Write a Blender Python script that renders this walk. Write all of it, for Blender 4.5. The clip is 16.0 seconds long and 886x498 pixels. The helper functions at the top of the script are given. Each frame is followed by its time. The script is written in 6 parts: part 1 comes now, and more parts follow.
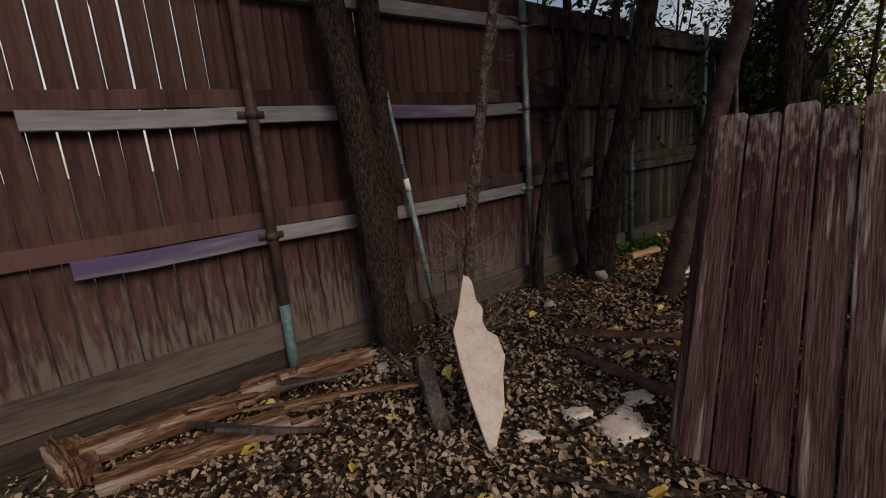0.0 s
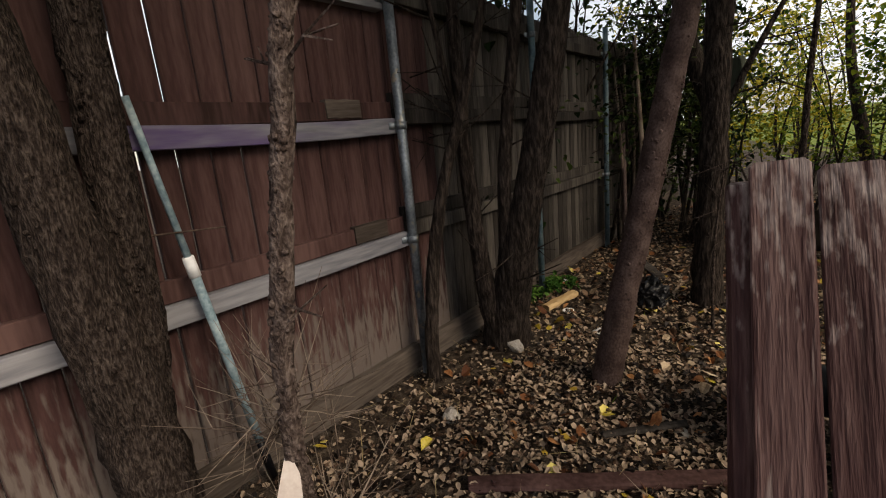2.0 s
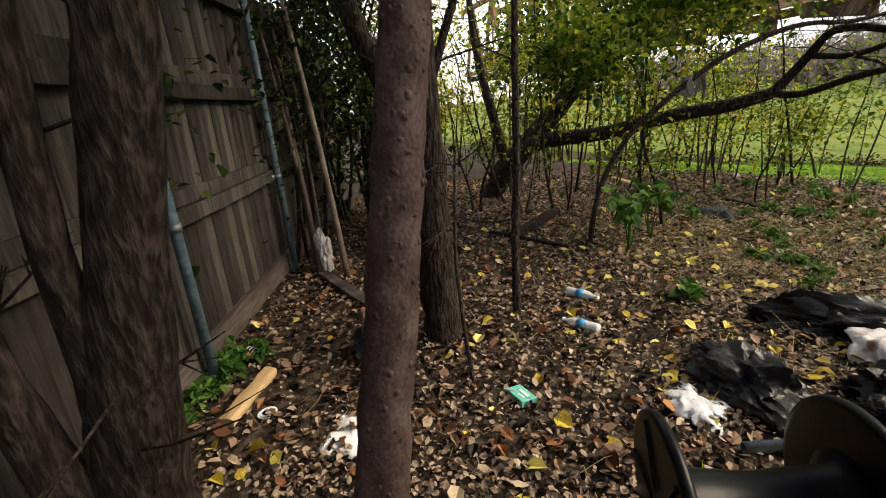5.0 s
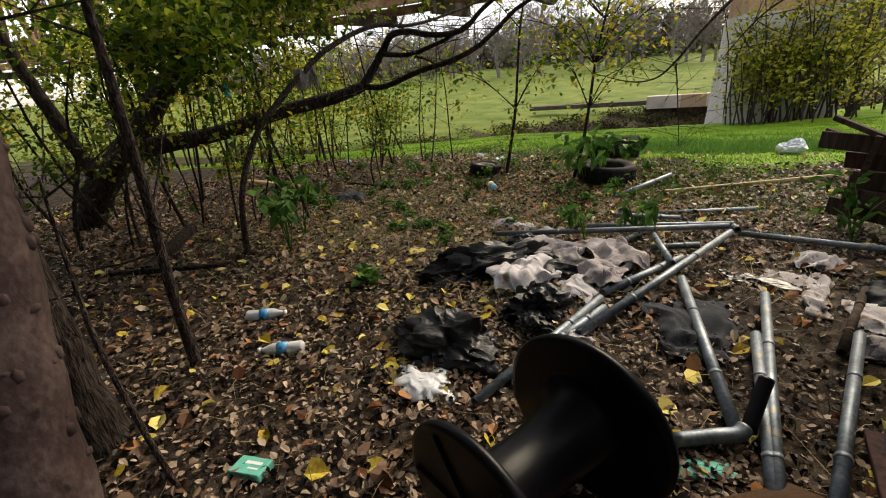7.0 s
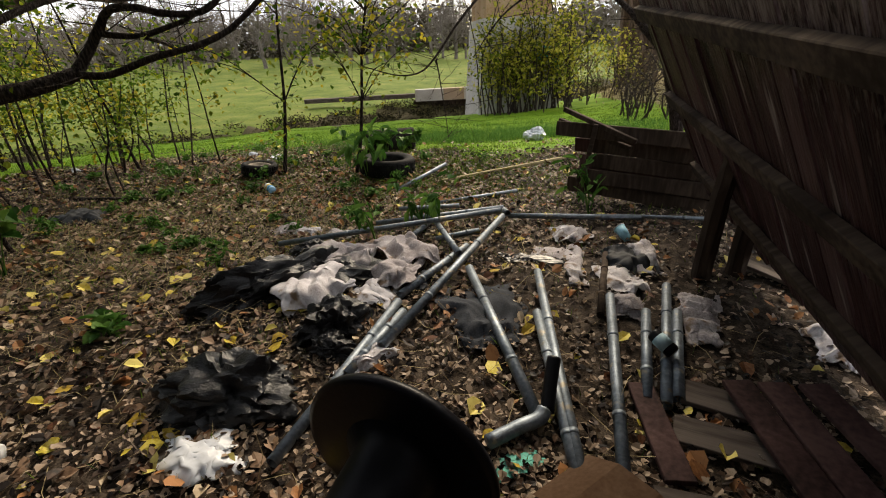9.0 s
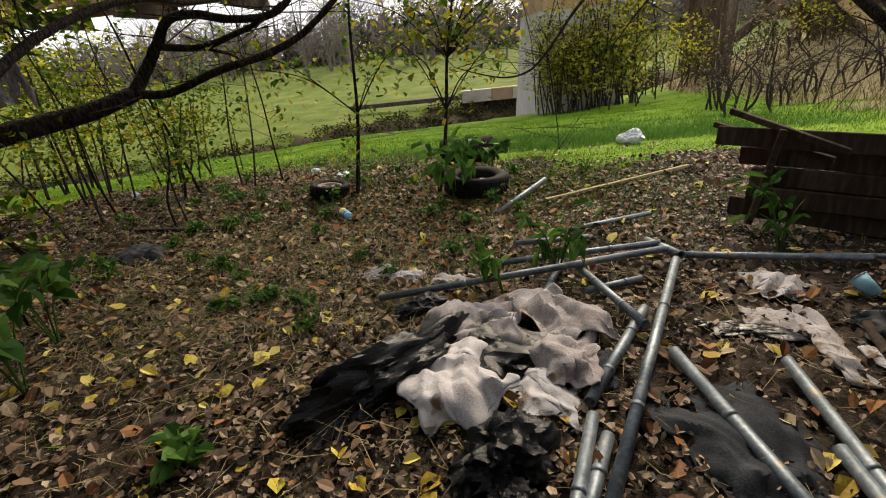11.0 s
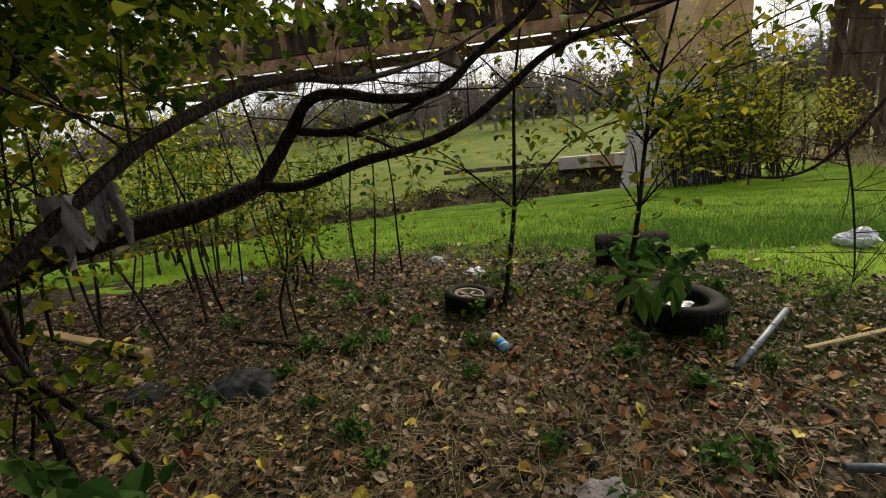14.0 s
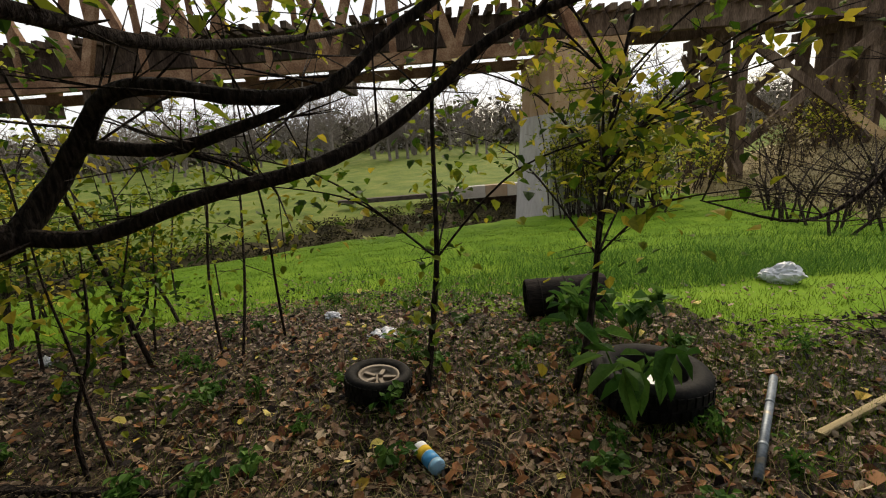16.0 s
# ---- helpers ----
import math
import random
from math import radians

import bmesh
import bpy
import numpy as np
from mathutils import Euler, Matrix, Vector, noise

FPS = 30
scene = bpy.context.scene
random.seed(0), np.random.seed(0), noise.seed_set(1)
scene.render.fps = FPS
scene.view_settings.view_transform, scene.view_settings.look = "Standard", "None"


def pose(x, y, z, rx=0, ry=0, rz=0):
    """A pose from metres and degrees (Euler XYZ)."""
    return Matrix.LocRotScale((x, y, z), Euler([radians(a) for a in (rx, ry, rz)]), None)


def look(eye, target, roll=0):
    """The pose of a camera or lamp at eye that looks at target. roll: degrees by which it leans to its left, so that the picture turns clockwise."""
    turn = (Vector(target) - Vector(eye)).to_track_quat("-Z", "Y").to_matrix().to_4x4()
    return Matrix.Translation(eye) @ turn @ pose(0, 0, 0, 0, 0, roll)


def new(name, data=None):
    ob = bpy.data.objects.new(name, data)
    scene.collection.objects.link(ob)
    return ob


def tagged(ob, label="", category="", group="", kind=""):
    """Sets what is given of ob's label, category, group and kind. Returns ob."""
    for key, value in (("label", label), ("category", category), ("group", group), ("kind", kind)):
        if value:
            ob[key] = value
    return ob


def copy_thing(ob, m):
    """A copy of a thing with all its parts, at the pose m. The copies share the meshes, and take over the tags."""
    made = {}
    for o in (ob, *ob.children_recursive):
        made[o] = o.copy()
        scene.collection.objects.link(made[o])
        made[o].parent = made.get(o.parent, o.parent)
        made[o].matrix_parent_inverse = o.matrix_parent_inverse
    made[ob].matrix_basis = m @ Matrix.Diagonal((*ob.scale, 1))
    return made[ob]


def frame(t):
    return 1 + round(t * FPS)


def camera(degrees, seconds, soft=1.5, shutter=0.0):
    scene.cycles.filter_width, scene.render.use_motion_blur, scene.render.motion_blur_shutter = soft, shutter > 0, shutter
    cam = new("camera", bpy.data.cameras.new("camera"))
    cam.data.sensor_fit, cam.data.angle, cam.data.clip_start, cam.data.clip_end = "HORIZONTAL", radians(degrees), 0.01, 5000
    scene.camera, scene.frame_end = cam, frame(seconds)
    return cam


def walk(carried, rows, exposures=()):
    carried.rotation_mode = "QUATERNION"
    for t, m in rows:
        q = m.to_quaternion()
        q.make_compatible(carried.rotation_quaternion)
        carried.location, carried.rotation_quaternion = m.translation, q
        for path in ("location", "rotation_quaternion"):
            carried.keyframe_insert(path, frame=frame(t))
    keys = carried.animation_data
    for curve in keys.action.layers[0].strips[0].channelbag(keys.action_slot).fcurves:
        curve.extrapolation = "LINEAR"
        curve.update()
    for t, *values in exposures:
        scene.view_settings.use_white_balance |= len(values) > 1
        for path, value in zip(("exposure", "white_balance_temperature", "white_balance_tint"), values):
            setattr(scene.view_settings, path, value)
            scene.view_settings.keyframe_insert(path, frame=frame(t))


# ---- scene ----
cam = camera(87.8, 16.0, 1.1)
PATH = [
    (0, (0.305, -0.192, 1.372), (1.135, 1.574, 0.934), -4.9),
    (0.5, (0.611, 0.087, 1.373), (1.576, 1.775, 0.905), -4.3),
    (1, (0.815, 0.429, 1.406), (1.815, 2.098, 0.944), -4.1),
    (1.5, (1.043, 0.655, 1.439), (2.081, 2.305, 0.988), -4.2),
    (2, (1.206, 0.847, 1.517), (2.401, 2.385, 1.061), -5.4),
    (2.5, (1.391, 1.172, 1.52), (2.652, 2.652, 1.052), -5.7),
    (3, (1.535, 1.329, 1.528), (2.849, 2.755, 1.039), -5.9),
    (3.2, (1.606, 1.383, 1.549), (2.968, 2.758, 1.044), -6.2),
    (5.3, (2.605, 1.816, 1.413), (4.499, 2.025, 0.805), -5.3),
    (5.5, (2.655, 1.86, 1.408), (4.555, 1.95, 0.793), -5.4),
    (6, (2.688, 2.02, 1.415), (4.566, 1.776, 0.77), -6.3),
    (6.5, (2.787, 1.988, 1.418), (4.548, 1.338, 0.729), -6.9),
    (7, (2.87, 1.925, 1.409), (4.415, 0.901, 0.658), -5.9),
    (7.5, (2.933, 1.876, 1.418), (4.205, 0.562, 0.608), -4.6),
    (8, (2.917, 1.847, 1.402), (3.881, 0.307, 0.565), -3.0),
    (8.2, (2.894, 1.828, 1.383), (3.749, 0.227, 0.542), -2.2),
    (10.3, (3.634, 1.376, 1.427), (4.639, -0.142, 0.599), -5.6),
    (10.5, (3.758, 1.328, 1.442), (4.773, -0.185, 0.618), -5.8),
    (11, (3.998, 1.231, 1.381), (5.039, -0.264, 0.554), -6.3),
    (11.5, (4.303, 1.177, 1.326), (5.439, -0.269, 0.539), -6.6),
    (12, (4.525, 1.13, 1.41), (5.804, -0.236, 0.705), -7.1),
    (12.5, (4.728, 0.922, 1.537), (6.034, -0.435, 0.865), -7.0),
    (13, (4.911, 0.761, 1.589), (6.234, -0.597, 0.951), -6.8),
    (13.5, (5.236, 0.715, 1.589), (6.561, -0.658, 0.991), -6.4),
    (14, (5.415, 0.621, 1.584), (6.745, -0.762, 1.022), -6.3),
    (14.5, (5.685, 0.458, 1.605), (6.993, -0.957, 1.07), -6.2),
    (15, (5.909, 0.258, 1.576), (7.125, -1.24, 1.049), -5.8),
    (15.5, (6.063, 0.038, 1.536), (7.127, -1.581, 1.037), -4.8),
    (16, (6.183, -0.209, 1.502), (7.162, -1.884, 1.018), -4.6),
]
walk(cam, [(t, look(eye, target, roll)) for t, eye, target, roll in PATH],
     [(0.0, 0.05, 7700, 16), (1.0, 0.4, 7800, 16), (1.5, 0.75, 7900, 14), (2.0, 0.95, 7900, 12), (3.0, 1.15, 7900, 12), (5.5, 1.8, 7900, 10), (6.5, 1.5, 7900, 10), (8.0, 1.35, 8000, 10), (11.0, 1.25, 8000, 10), (12.0, 1.36, 8000, 10), (13.0, 1.05, 8000, 10), (14.5, 0.85, 8000, 10), (16.0, 0.8, 8000, 10)])

# ---- world and light ----
world = bpy.data.worlds.new("world")
scene.world = world
world.use_nodes = True
wn, wl = world.node_tree.nodes, world.node_tree.links
wn.clear()
sky = wn.new("ShaderNodeTexSky")
sky.sky_type, sky.sun_disc = "NISHITA", False
sky.sun_elevation, sky.sun_rotation = radians(38), radians(167)
wcoord, wmap, wnoise, wramp = (wn.new(k) for k in ("ShaderNodeTexCoord", "ShaderNodeMapping", "ShaderNodeTexNoise", "ShaderNodeValToRGB"))
wmap.inputs["Scale"].default_value = (1, 1, 2.6)
wnoise.inputs["Scale"].default_value, wnoise.inputs["Detail"].default_value = 2.2, 6
wramp.color_ramp.elements[0].position, wramp.color_ramp.elements[1].position = 0.34, 0.56
wmix, wbg, wout = wn.new("ShaderNodeMixRGB"), wn.new("ShaderNodeBackground"), wn.new("ShaderNodeOutputWorld")
wmix.inputs[2].default_value = (7.2, 8.0, 9.6, 1)
wl.new(wcoord.outputs["Generated"], wmap.inputs["Vector"])
wl.new(wmap.outputs["Vector"], wnoise.inputs["Vector"])
wl.new(wnoise.outputs["Fac"], wramp.inputs["Fac"])
wl.new(wramp.outputs["Color"], wmix.inputs[0])
wl.new(sky.outputs["Color"], wmix.inputs[1])
wl.new(wmix.outputs["Color"], wbg.inputs["Color"])
wbg.inputs["Strength"].default_value = 0.078
wl.new(wbg.outputs["Background"], wout.inputs["Surface"])
sun_data = bpy.data.lights.new("sun", "SUN")
sun_data.energy, sun_data.angle, sun_data.color = 2.0, radians(30), (1.0, 0.93, 0.82)
sun = new("sun", sun_data)
sun.matrix_world = look((8, -20, 14), (4, -2, 0))

# ---- materials ----
def material(name, colors, scale=6.0, rough=0.8, metal=0.0, bump=0.3, fine=60.0, stretch=(1, 1, 1), spots=None, vary=0.0, island=0.0, deep=0.01):
    """Procedural surface: two scales of noise between three colours, bump, optional spots (colour, scale, threshold)."""
    m = bpy.data.materials.new(name)
    m.use_nodes = True
    n, l = m.node_tree.nodes, m.node_tree.links
    b = n["Principled BSDF"]
    b.inputs["Roughness"].default_value, b.inputs["Metallic"].default_value = rough, metal
    b.inputs["Specular IOR Level"].default_value = 0.5 if rough < 0.5 else 0.12
    co, mp = n.new("ShaderNodeTexCoord"), n.new("ShaderNodeMapping")
    mp.inputs["Scale"].default_value = stretch
    l.new(co.outputs["Object"], mp.inputs["Vector"])
    big, small = n.new("ShaderNodeTexNoise"), n.new("ShaderNodeTexNoise")
    big.inputs["Scale"].default_value, big.inputs["Detail"].default_value = scale, 5
    small.inputs["Scale"].default_value, small.inputs["Detail"].default_value = fine, 4
    for t in (big, small):
        l.new(mp.outputs["Vector"], t.inputs["Vector"])
    ramp = n.new("ShaderNodeValToRGB")
    e = ramp.color_ramp.elements
    e[0].position, e[1].position = 0.32, 0.7
    e[0].color, e[1].color = (*colors[0], 1), (*colors[-1], 1)
    if len(colors) > 2:
        mid = e.new(0.5)
        mid.color = (*colors[1], 1)
    add = n.new("ShaderNodeMath")
    add.operation = "MULTIPLY_ADD"
    add.inputs[1].default_value = 0.45
    half = n.new("ShaderNodeMath")
    half.operation = "MULTIPLY"
    half.inputs[1].default_value = 0.62
    l.new(big.outputs["Fac"], half.inputs[0])
    l.new(small.outputs["Fac"], add.inputs[0])
    l.new(half.outputs[0], add.inputs[2])
    fac = add.outputs[0]
    if vary or island:
        info = n.new("ShaderNodeObjectInfo") if vary else n.new("ShaderNodeNewGeometry")
        sh = n.new("ShaderNodeMath")
        sh.operation = "MULTIPLY_ADD"
        sh.inputs[1].default_value = vary or island
        l.new(info.outputs["Random" if vary else "Random Per Island"], sh.inputs[0])
        off = n.new("ShaderNodeMath")
        off.operation = "SUBTRACT"
        off.inputs[1].default_value = (vary or island) / 2
        l.new(fac, sh.inputs[2])
        l.new(sh.outputs[0], off.inputs[0])
        fac = off.outputs[0]
    l.new(fac, ramp.inputs["Fac"])
    out = ramp.outputs["Color"]
    if spots:
        sp, sr, mx = n.new("ShaderNodeTexNoise"), n.new("ShaderNodeValToRGB"), n.new("ShaderNodeMixRGB")
        sp.inputs["Scale"].default_value, sp.inputs["Detail"].default_value = spots[1], 8
        l.new(mp.outputs["Vector"], sp.inputs["Vector"])
        sr.color_ramp.elements[0].position, sr.color_ramp.elements[1].position = spots[2], spots[2] + 0.07
        l.new(sp.outputs["Fac"], sr.inputs["Fac"])
        l.new(sr.outputs["Color"], mx.inputs[0])
        l.new(out, mx.inputs[1])
        mx.inputs[2].default_value = (*spots[0], 1)
        out = mx.outputs["Color"]
    l.new(out, b.inputs["Base Color"])
    if bump:
        bp = n.new("ShaderNodeBump")
        bp.inputs["Strength"].default_value, bp.inputs["Distance"].default_value = bump, deep
        l.new(add.outputs[0], bp.inputs["Height"])
        l.new(bp.outputs["Normal"], b.inputs["Normal"])
    return m


def flat(name, color, rough=0.6, metal=0.0):
    return material(name, (tuple(c * 0.85 for c in color), tuple(min(1, c * 1.12) for c in color)), 9, rough, metal, 0.1)


SOIL = material("leaf_soil", ((0.006, 0.004, 0.003), (0.026, 0.018, 0.013), (0.11, 0.085, 0.064)), 14, 0.95, 0, 1.0, 120)
GRASS_GROUND = material("grass_ground", ((0.05, 0.1, 0.006), (0.1, 0.2, 0.01), (0.18, 0.28, 0.025)), 1.2, 0.95, 0, 0.6, 45)
FAR_GRASS = material("far_grass", ((0.035, 0.06, 0.008), (0.08, 0.12, 0.016), (0.16, 0.17, 0.04)), 0.5, 0.95, 0, 0.5, 8)
BRUSH = material("creek_brush", ((0.015, 0.014, 0.006), (0.04, 0.035, 0.016), (0.08, 0.066, 0.034)), 0.8, 0.95, 0, 0.8, 14)
DRY = material("dry_grass_ground", ((0.12, 0.1, 0.05), (0.22, 0.18, 0.09), (0.3, 0.25, 0.14)), 1.5, 0.95, 0, 0.6, 40)
RED_WOOD = material("red_stained_wood", ((0.022, 0.011, 0.01), (0.055, 0.028, 0.026), (0.1, 0.056, 0.051)), 5, 0.75, 0, 0.3, 40, (1, 1, 0.12), None, 0.25)
GREY_WOOD = material("grey_weathered_wood", ((0.011, 0.009, 0.008), (0.035, 0.03, 0.027), (0.1, 0.088, 0.078)), 5, 0.85, 0, 0.5, 50, (1, 1, 0.1), None, 0.25)
RAIL_WOOD = material("grey_rail_wood", ((0.07, 0.07, 0.085), (0.14, 0.14, 0.16), (0.24, 0.24, 0.26)), 5, 0.85, 0, 0.5, 50, (0.1, 1, 1), None, 0.2)
KICK_WOOD = material("brown_weathered_board", ((0.02, 0.015, 0.012), (0.05, 0.039, 0.033), (0.105, 0.086, 0.074)), 6, 0.88, 0, 0.6, 60, (0.1, 1, 1), None, 0.2)
PURPLE_RAIL = material("purple_stained_rail", ((0.08, 0.08, 0.095), (0.15, 0.15, 0.17), (0.24, 0.24, 0.26)), 5, 0.85, 0, 0.5, 50, (0.12, 1, 1), ((0.09, 0.066, 0.14), 3.2, 0.46))
BARK = material("brown_bark", ((0.006, 0.004, 0.0035), (0.03, 0.021, 0.018), (0.11, 0.085, 0.073)), 85, 0.95, 0, 1.0, 190, (1, 1, 0.3), None, 0, 0, 0.05)
WART_BARK = material("smooth_reddish_bark", ((0.018, 0.01, 0.009), (0.04, 0.025, 0.0225), (0.09, 0.062, 0.056)), 11, 0.8, 0, 0.5, 90, (1, 1, 0.8), ((0.018, 0.011, 0.01), 24, 0.68), 0, 0, 0.008)
DARK_BARK = material("dark_bark", ((0.004, 0.003, 0.0025), (0.016, 0.0115, 0.0095), (0.06, 0.046, 0.039)), 40, 0.95, 0, 1.0, 70, (1, 1, 0.25), None, 0, 0, 0.04)
STEEL = material("galvanised_steel", ((0.07, 0.09, 0.105), (0.15, 0.175, 0.2), (0.26, 0.295, 0.33)), 8, 0.52, 0.7, 0.1, 60, (1, 1, 1), ((0.3, 0.27, 0.22), 14, 0.6))
BLACK = material("black_plastic", ((0.002, 0.002, 0.003), (0.006, 0.006, 0.008)), 9, 0.36, 0, 0.12)
BLACK.node_tree.nodes["Principled BSDF"].inputs["Specular IOR Level"].default_value = 0.12
TRUSS = material("rusty_painted_steel", ((0.07, 0.036, 0.022), (0.16, 0.085, 0.05), (0.3, 0.19, 0.12)), 2, 0.85, 0, 0.3, 20)
CONCRETE = material("pale_concrete", ((0.3, 0.28, 0.24), (0.42, 0.4, 0.36), (0.52, 0.5, 0.46)), 1.5, 0.9, 0, 0.3, 30)
TIMBER = material("creosoted_timber", ((0.014, 0.009, 0.007), (0.04, 0.027, 0.02), (0.11, 0.08, 0.06)), 3, 0.9, 0, 0.5, 30, (1, 1, 0.2))

# ---- geometry helpers ----
def mesh_of(bm, name, mats, smooth=False):
    me = bpy.data.meshes.new(name)
    bm.to_mesh(me)
    bm.free()
    for m in mats if isinstance(mats, (list, tuple)) else (mats,):
        me.materials.append(m)
    if smooth:
        me.shade_smooth()
        if smooth is not True:
            me.set_sharp_from_angle(angle=radians(smooth))
    return me


def part(name, bm, mat, parent, label="", smooth=False):
    """One mesh object under a thing or under a part."""
    ob = new(name, mesh_of(bm, name, mat, smooth) if isinstance(bm, bmesh.types.BMesh) else bm)
    ob.parent = parent
    if label:
        tagged(ob, label)
    return ob


def thing(name, m, label, category, group="", kind="", data=None):
    ob = new(name, data)
    ob.matrix_world = m
    return tagged(ob, label, category, group, kind)


def box(bm, lo, hi, m=None, bevel=0.0):
    """A box between two corners, with bevelled edges."""
    r = bmesh.ops.create_cube(bm, size=1)
    v = r["verts"]
    c, s = (Vector(lo) + Vector(hi)) / 2, Vector(hi) - Vector(lo)
    for p in v:
        p.co = Vector((p.co.x * s.x, p.co.y * s.y, p.co.z * s.z)) + c
    if bevel:
        e = list({e for p in v for e in p.link_edges})
        v = list({q for f in bmesh.ops.bevel(bm, geom=e, offset=bevel, segments=1, affect="EDGES")["faces"] for q in f.verts} | {p for p in v if p.is_valid})
    if m is not None:
        for p in v:
            p.co = m @ p.co
    return v


def boxed(lo, hi, bevel=0.0, m=None):
    bm = bmesh.new()
    box(bm, lo, hi, m, bevel)
    return bm


def tube(bm, pts, radii, sides=10, jitter=0.0, seed=0, cap=True):
    """A tapered, bent tube through points."""
    pts = [Vector(p) for p in pts]
    rnd = random.Random(seed)
    rings, ref = [], None
    for i, p in enumerate(pts):
        d = (pts[min(i + 1, len(pts) - 1)] - pts[max(i - 1, 0)]).normalized()
        if ref is None:
            ref = Vector((1, 0, 0)) if abs(d.x) < 0.8 else Vector((0, 1, 0))
        a = d.cross(ref).normalized()
        b = d.cross(a).normalized()
        ring = []
        for k in range(sides):
            t = 2 * math.pi * k / sides
            r = radii[i] * (1 + jitter * (rnd.random() - 0.5))
            ring.append(bm.verts.new(p + (a * math.cos(t) + b * math.sin(t)) * r))
        rings.append(ring)
    for r0, r1 in zip(rings, rings[1:]):
        for k in range(sides):
            bm.faces.new((r0[k], r0[(k + 1) % sides], r1[(k + 1) % sides], r1[k]))
    if cap:
        bm.faces.new(rings[0][::-1])
        bm.faces.new(rings[-1])
    return rings


def smooth_path(pts, radii, n=5):
    """Catmull-Rom through control points, with the radii."""
    P = [Vector(p) for p in pts]
    out, rr = [], []
    for i in range(len(P) - 1):
        p0, p1, p2, p3 = P[max(i - 1, 0)], P[i], P[i + 1], P[min(i + 2, len(P) - 1)]
        for k in range(n):
            t = k / n
            out.append(0.5 * (2 * p1 + (p2 - p0) * t + (2 * p0 - 5 * p1 + 4 * p2 - p3) * t * t + (3 * p1 - p0 - 3 * p2 + p3) * t ** 3))
            rr.append(radii[i] + (radii[i + 1] - radii[i]) * t)
    return out + [P[-1]], rr + [radii[-1]]


def limb(pts, radii, sides=10, jitter=0.12, seed=0, n=5):
    bm = bmesh.new()
    p, r = smooth_path(pts, radii, n)
    tube(bm, p, r, sides, jitter, seed)
    return bm


# ---- more materials ----
def weathered(m, grey, lo, hi, axis=2, scale=7.0, along=(3, 3, 0.7)):
    """Wears the stain off towards one end of a board, along a ragged edge."""
    n, l = m.node_tree.nodes, m.node_tree.links
    b = n["Principled BSDF"]
    old = b.inputs["Base Color"].links[0].from_socket
    co, sep, no, ad, rp, mx, mp = (n.new(k) for k in ("ShaderNodeTexCoord", "ShaderNodeSeparateXYZ", "ShaderNodeTexNoise", "ShaderNodeMath", "ShaderNodeMapRange", "ShaderNodeMixRGB", "ShaderNodeMapping"))
    mp.inputs["Scale"].default_value = along
    no.inputs["Scale"].default_value, no.inputs["Detail"].default_value = scale, 7
    info = n.new("ShaderNodeObjectInfo")
    vec = n.new("ShaderNodeVectorMath")
    vec.operation = "ADD"
    l.new(co.outputs["Object"], vec.inputs[0])
    l.new(info.outputs["Location"], vec.inputs[1])
    l.new(vec.outputs[0], mp.inputs["Vector"])
    l.new(mp.outputs["Vector"], no.inputs["Vector"])
    l.new(co.outputs["Object"], sep.inputs[0])
    ad.operation = "MULTIPLY_ADD"
    ad.inputs[1].default_value = -1.6
    l.new(no.outputs["Fac"], ad.inputs[0])
    l.new(sep.outputs[axis], ad.inputs[2])
    rp.inputs["From Min"].default_value, rp.inputs["From Max"].default_value = lo - 0.8, hi - 0.8
    l.new(ad.outputs[0], rp.inputs["Value"])
    l.new(rp.outputs["Result"], mx.inputs[0])
    l.new(old, mx.inputs[1])
    mx.inputs[2].default_value = (*grey, 1)
    l.new(mx.outputs["Color"], b.inputs["Base Color"])
    return m


RED_PICKET = weathered(material("red_stained_picket", ((0.018, 0.0085, 0.008), (0.05, 0.0245, 0.023), (0.09, 0.05, 0.046)), 7, 0.75, 0, 0.6, 60, (1, 1, 0.14), ((0.16, 0.13, 0.115), 26, 0.72), 0.14), (0.115, 0.093, 0.084), 0.66, 0.34, 2, 9.0, (5, 5, 0.8))
PANEL_WOOD = weathered(material("peeling_red_board", ((0.013, 0.005, 0.005), (0.04, 0.017, 0.0165), (0.1, 0.058, 0.054)), 26, 0.6, 0, 0.9, 130, (1, 0.07, 1), ((0.25, 0.205, 0.19), 20, 0.61), 0.22, 0, 0.02), (0.22, 0.175, 0.165), 1.33, 1.75, 1, 9.0, (7, 1.8, 7))
ROTTEN = material("rotten_timber", ((0.014, 0.008, 0.006), (0.085, 0.043, 0.027), (0.28, 0.165, 0.105)), 9, 0.9, 0, 1.0, 60, (0.18, 1, 1), ((0.26, 0.22, 0.19), 9, 0.58), 0, 0, 0.03)
DRYWALL = material("torn_gypsum_paper", ((0.33, 0.28, 0.25), (0.45, 0.39, 0.36), (0.55, 0.5, 0.47)), 6, 0.9, 0, 0.3, 50)
CLOTH = material("dirty_pale_cloth", ((0.2, 0.172, 0.172), (0.37, 0.34, 0.345), (0.52, 0.5, 0.52)), 7, 0.9, 0, 0.5, 120, (1, 1, 1), ((0.2, 0.14, 0.1), 9, 0.62), 0.3)
GREY_CLOTH = material("grey_cloth", ((0.014, 0.016, 0.02), (0.026, 0.029, 0.035), (0.05, 0.054, 0.062)), 7, 0.9, 0, 0.4, 120)
BAG = material("black_bin_bag", ((0.002, 0.002, 0.0025), (0.005, 0.005, 0.006), (0.011, 0.011, 0.013)), 14, 0.3, 0, 0.5, 34, (1, 1, 1), None, 0, 0, 0.012)
BAG.node_tree.nodes["Principled BSDF"].inputs["Specular IOR Level"].default_value = 0.3
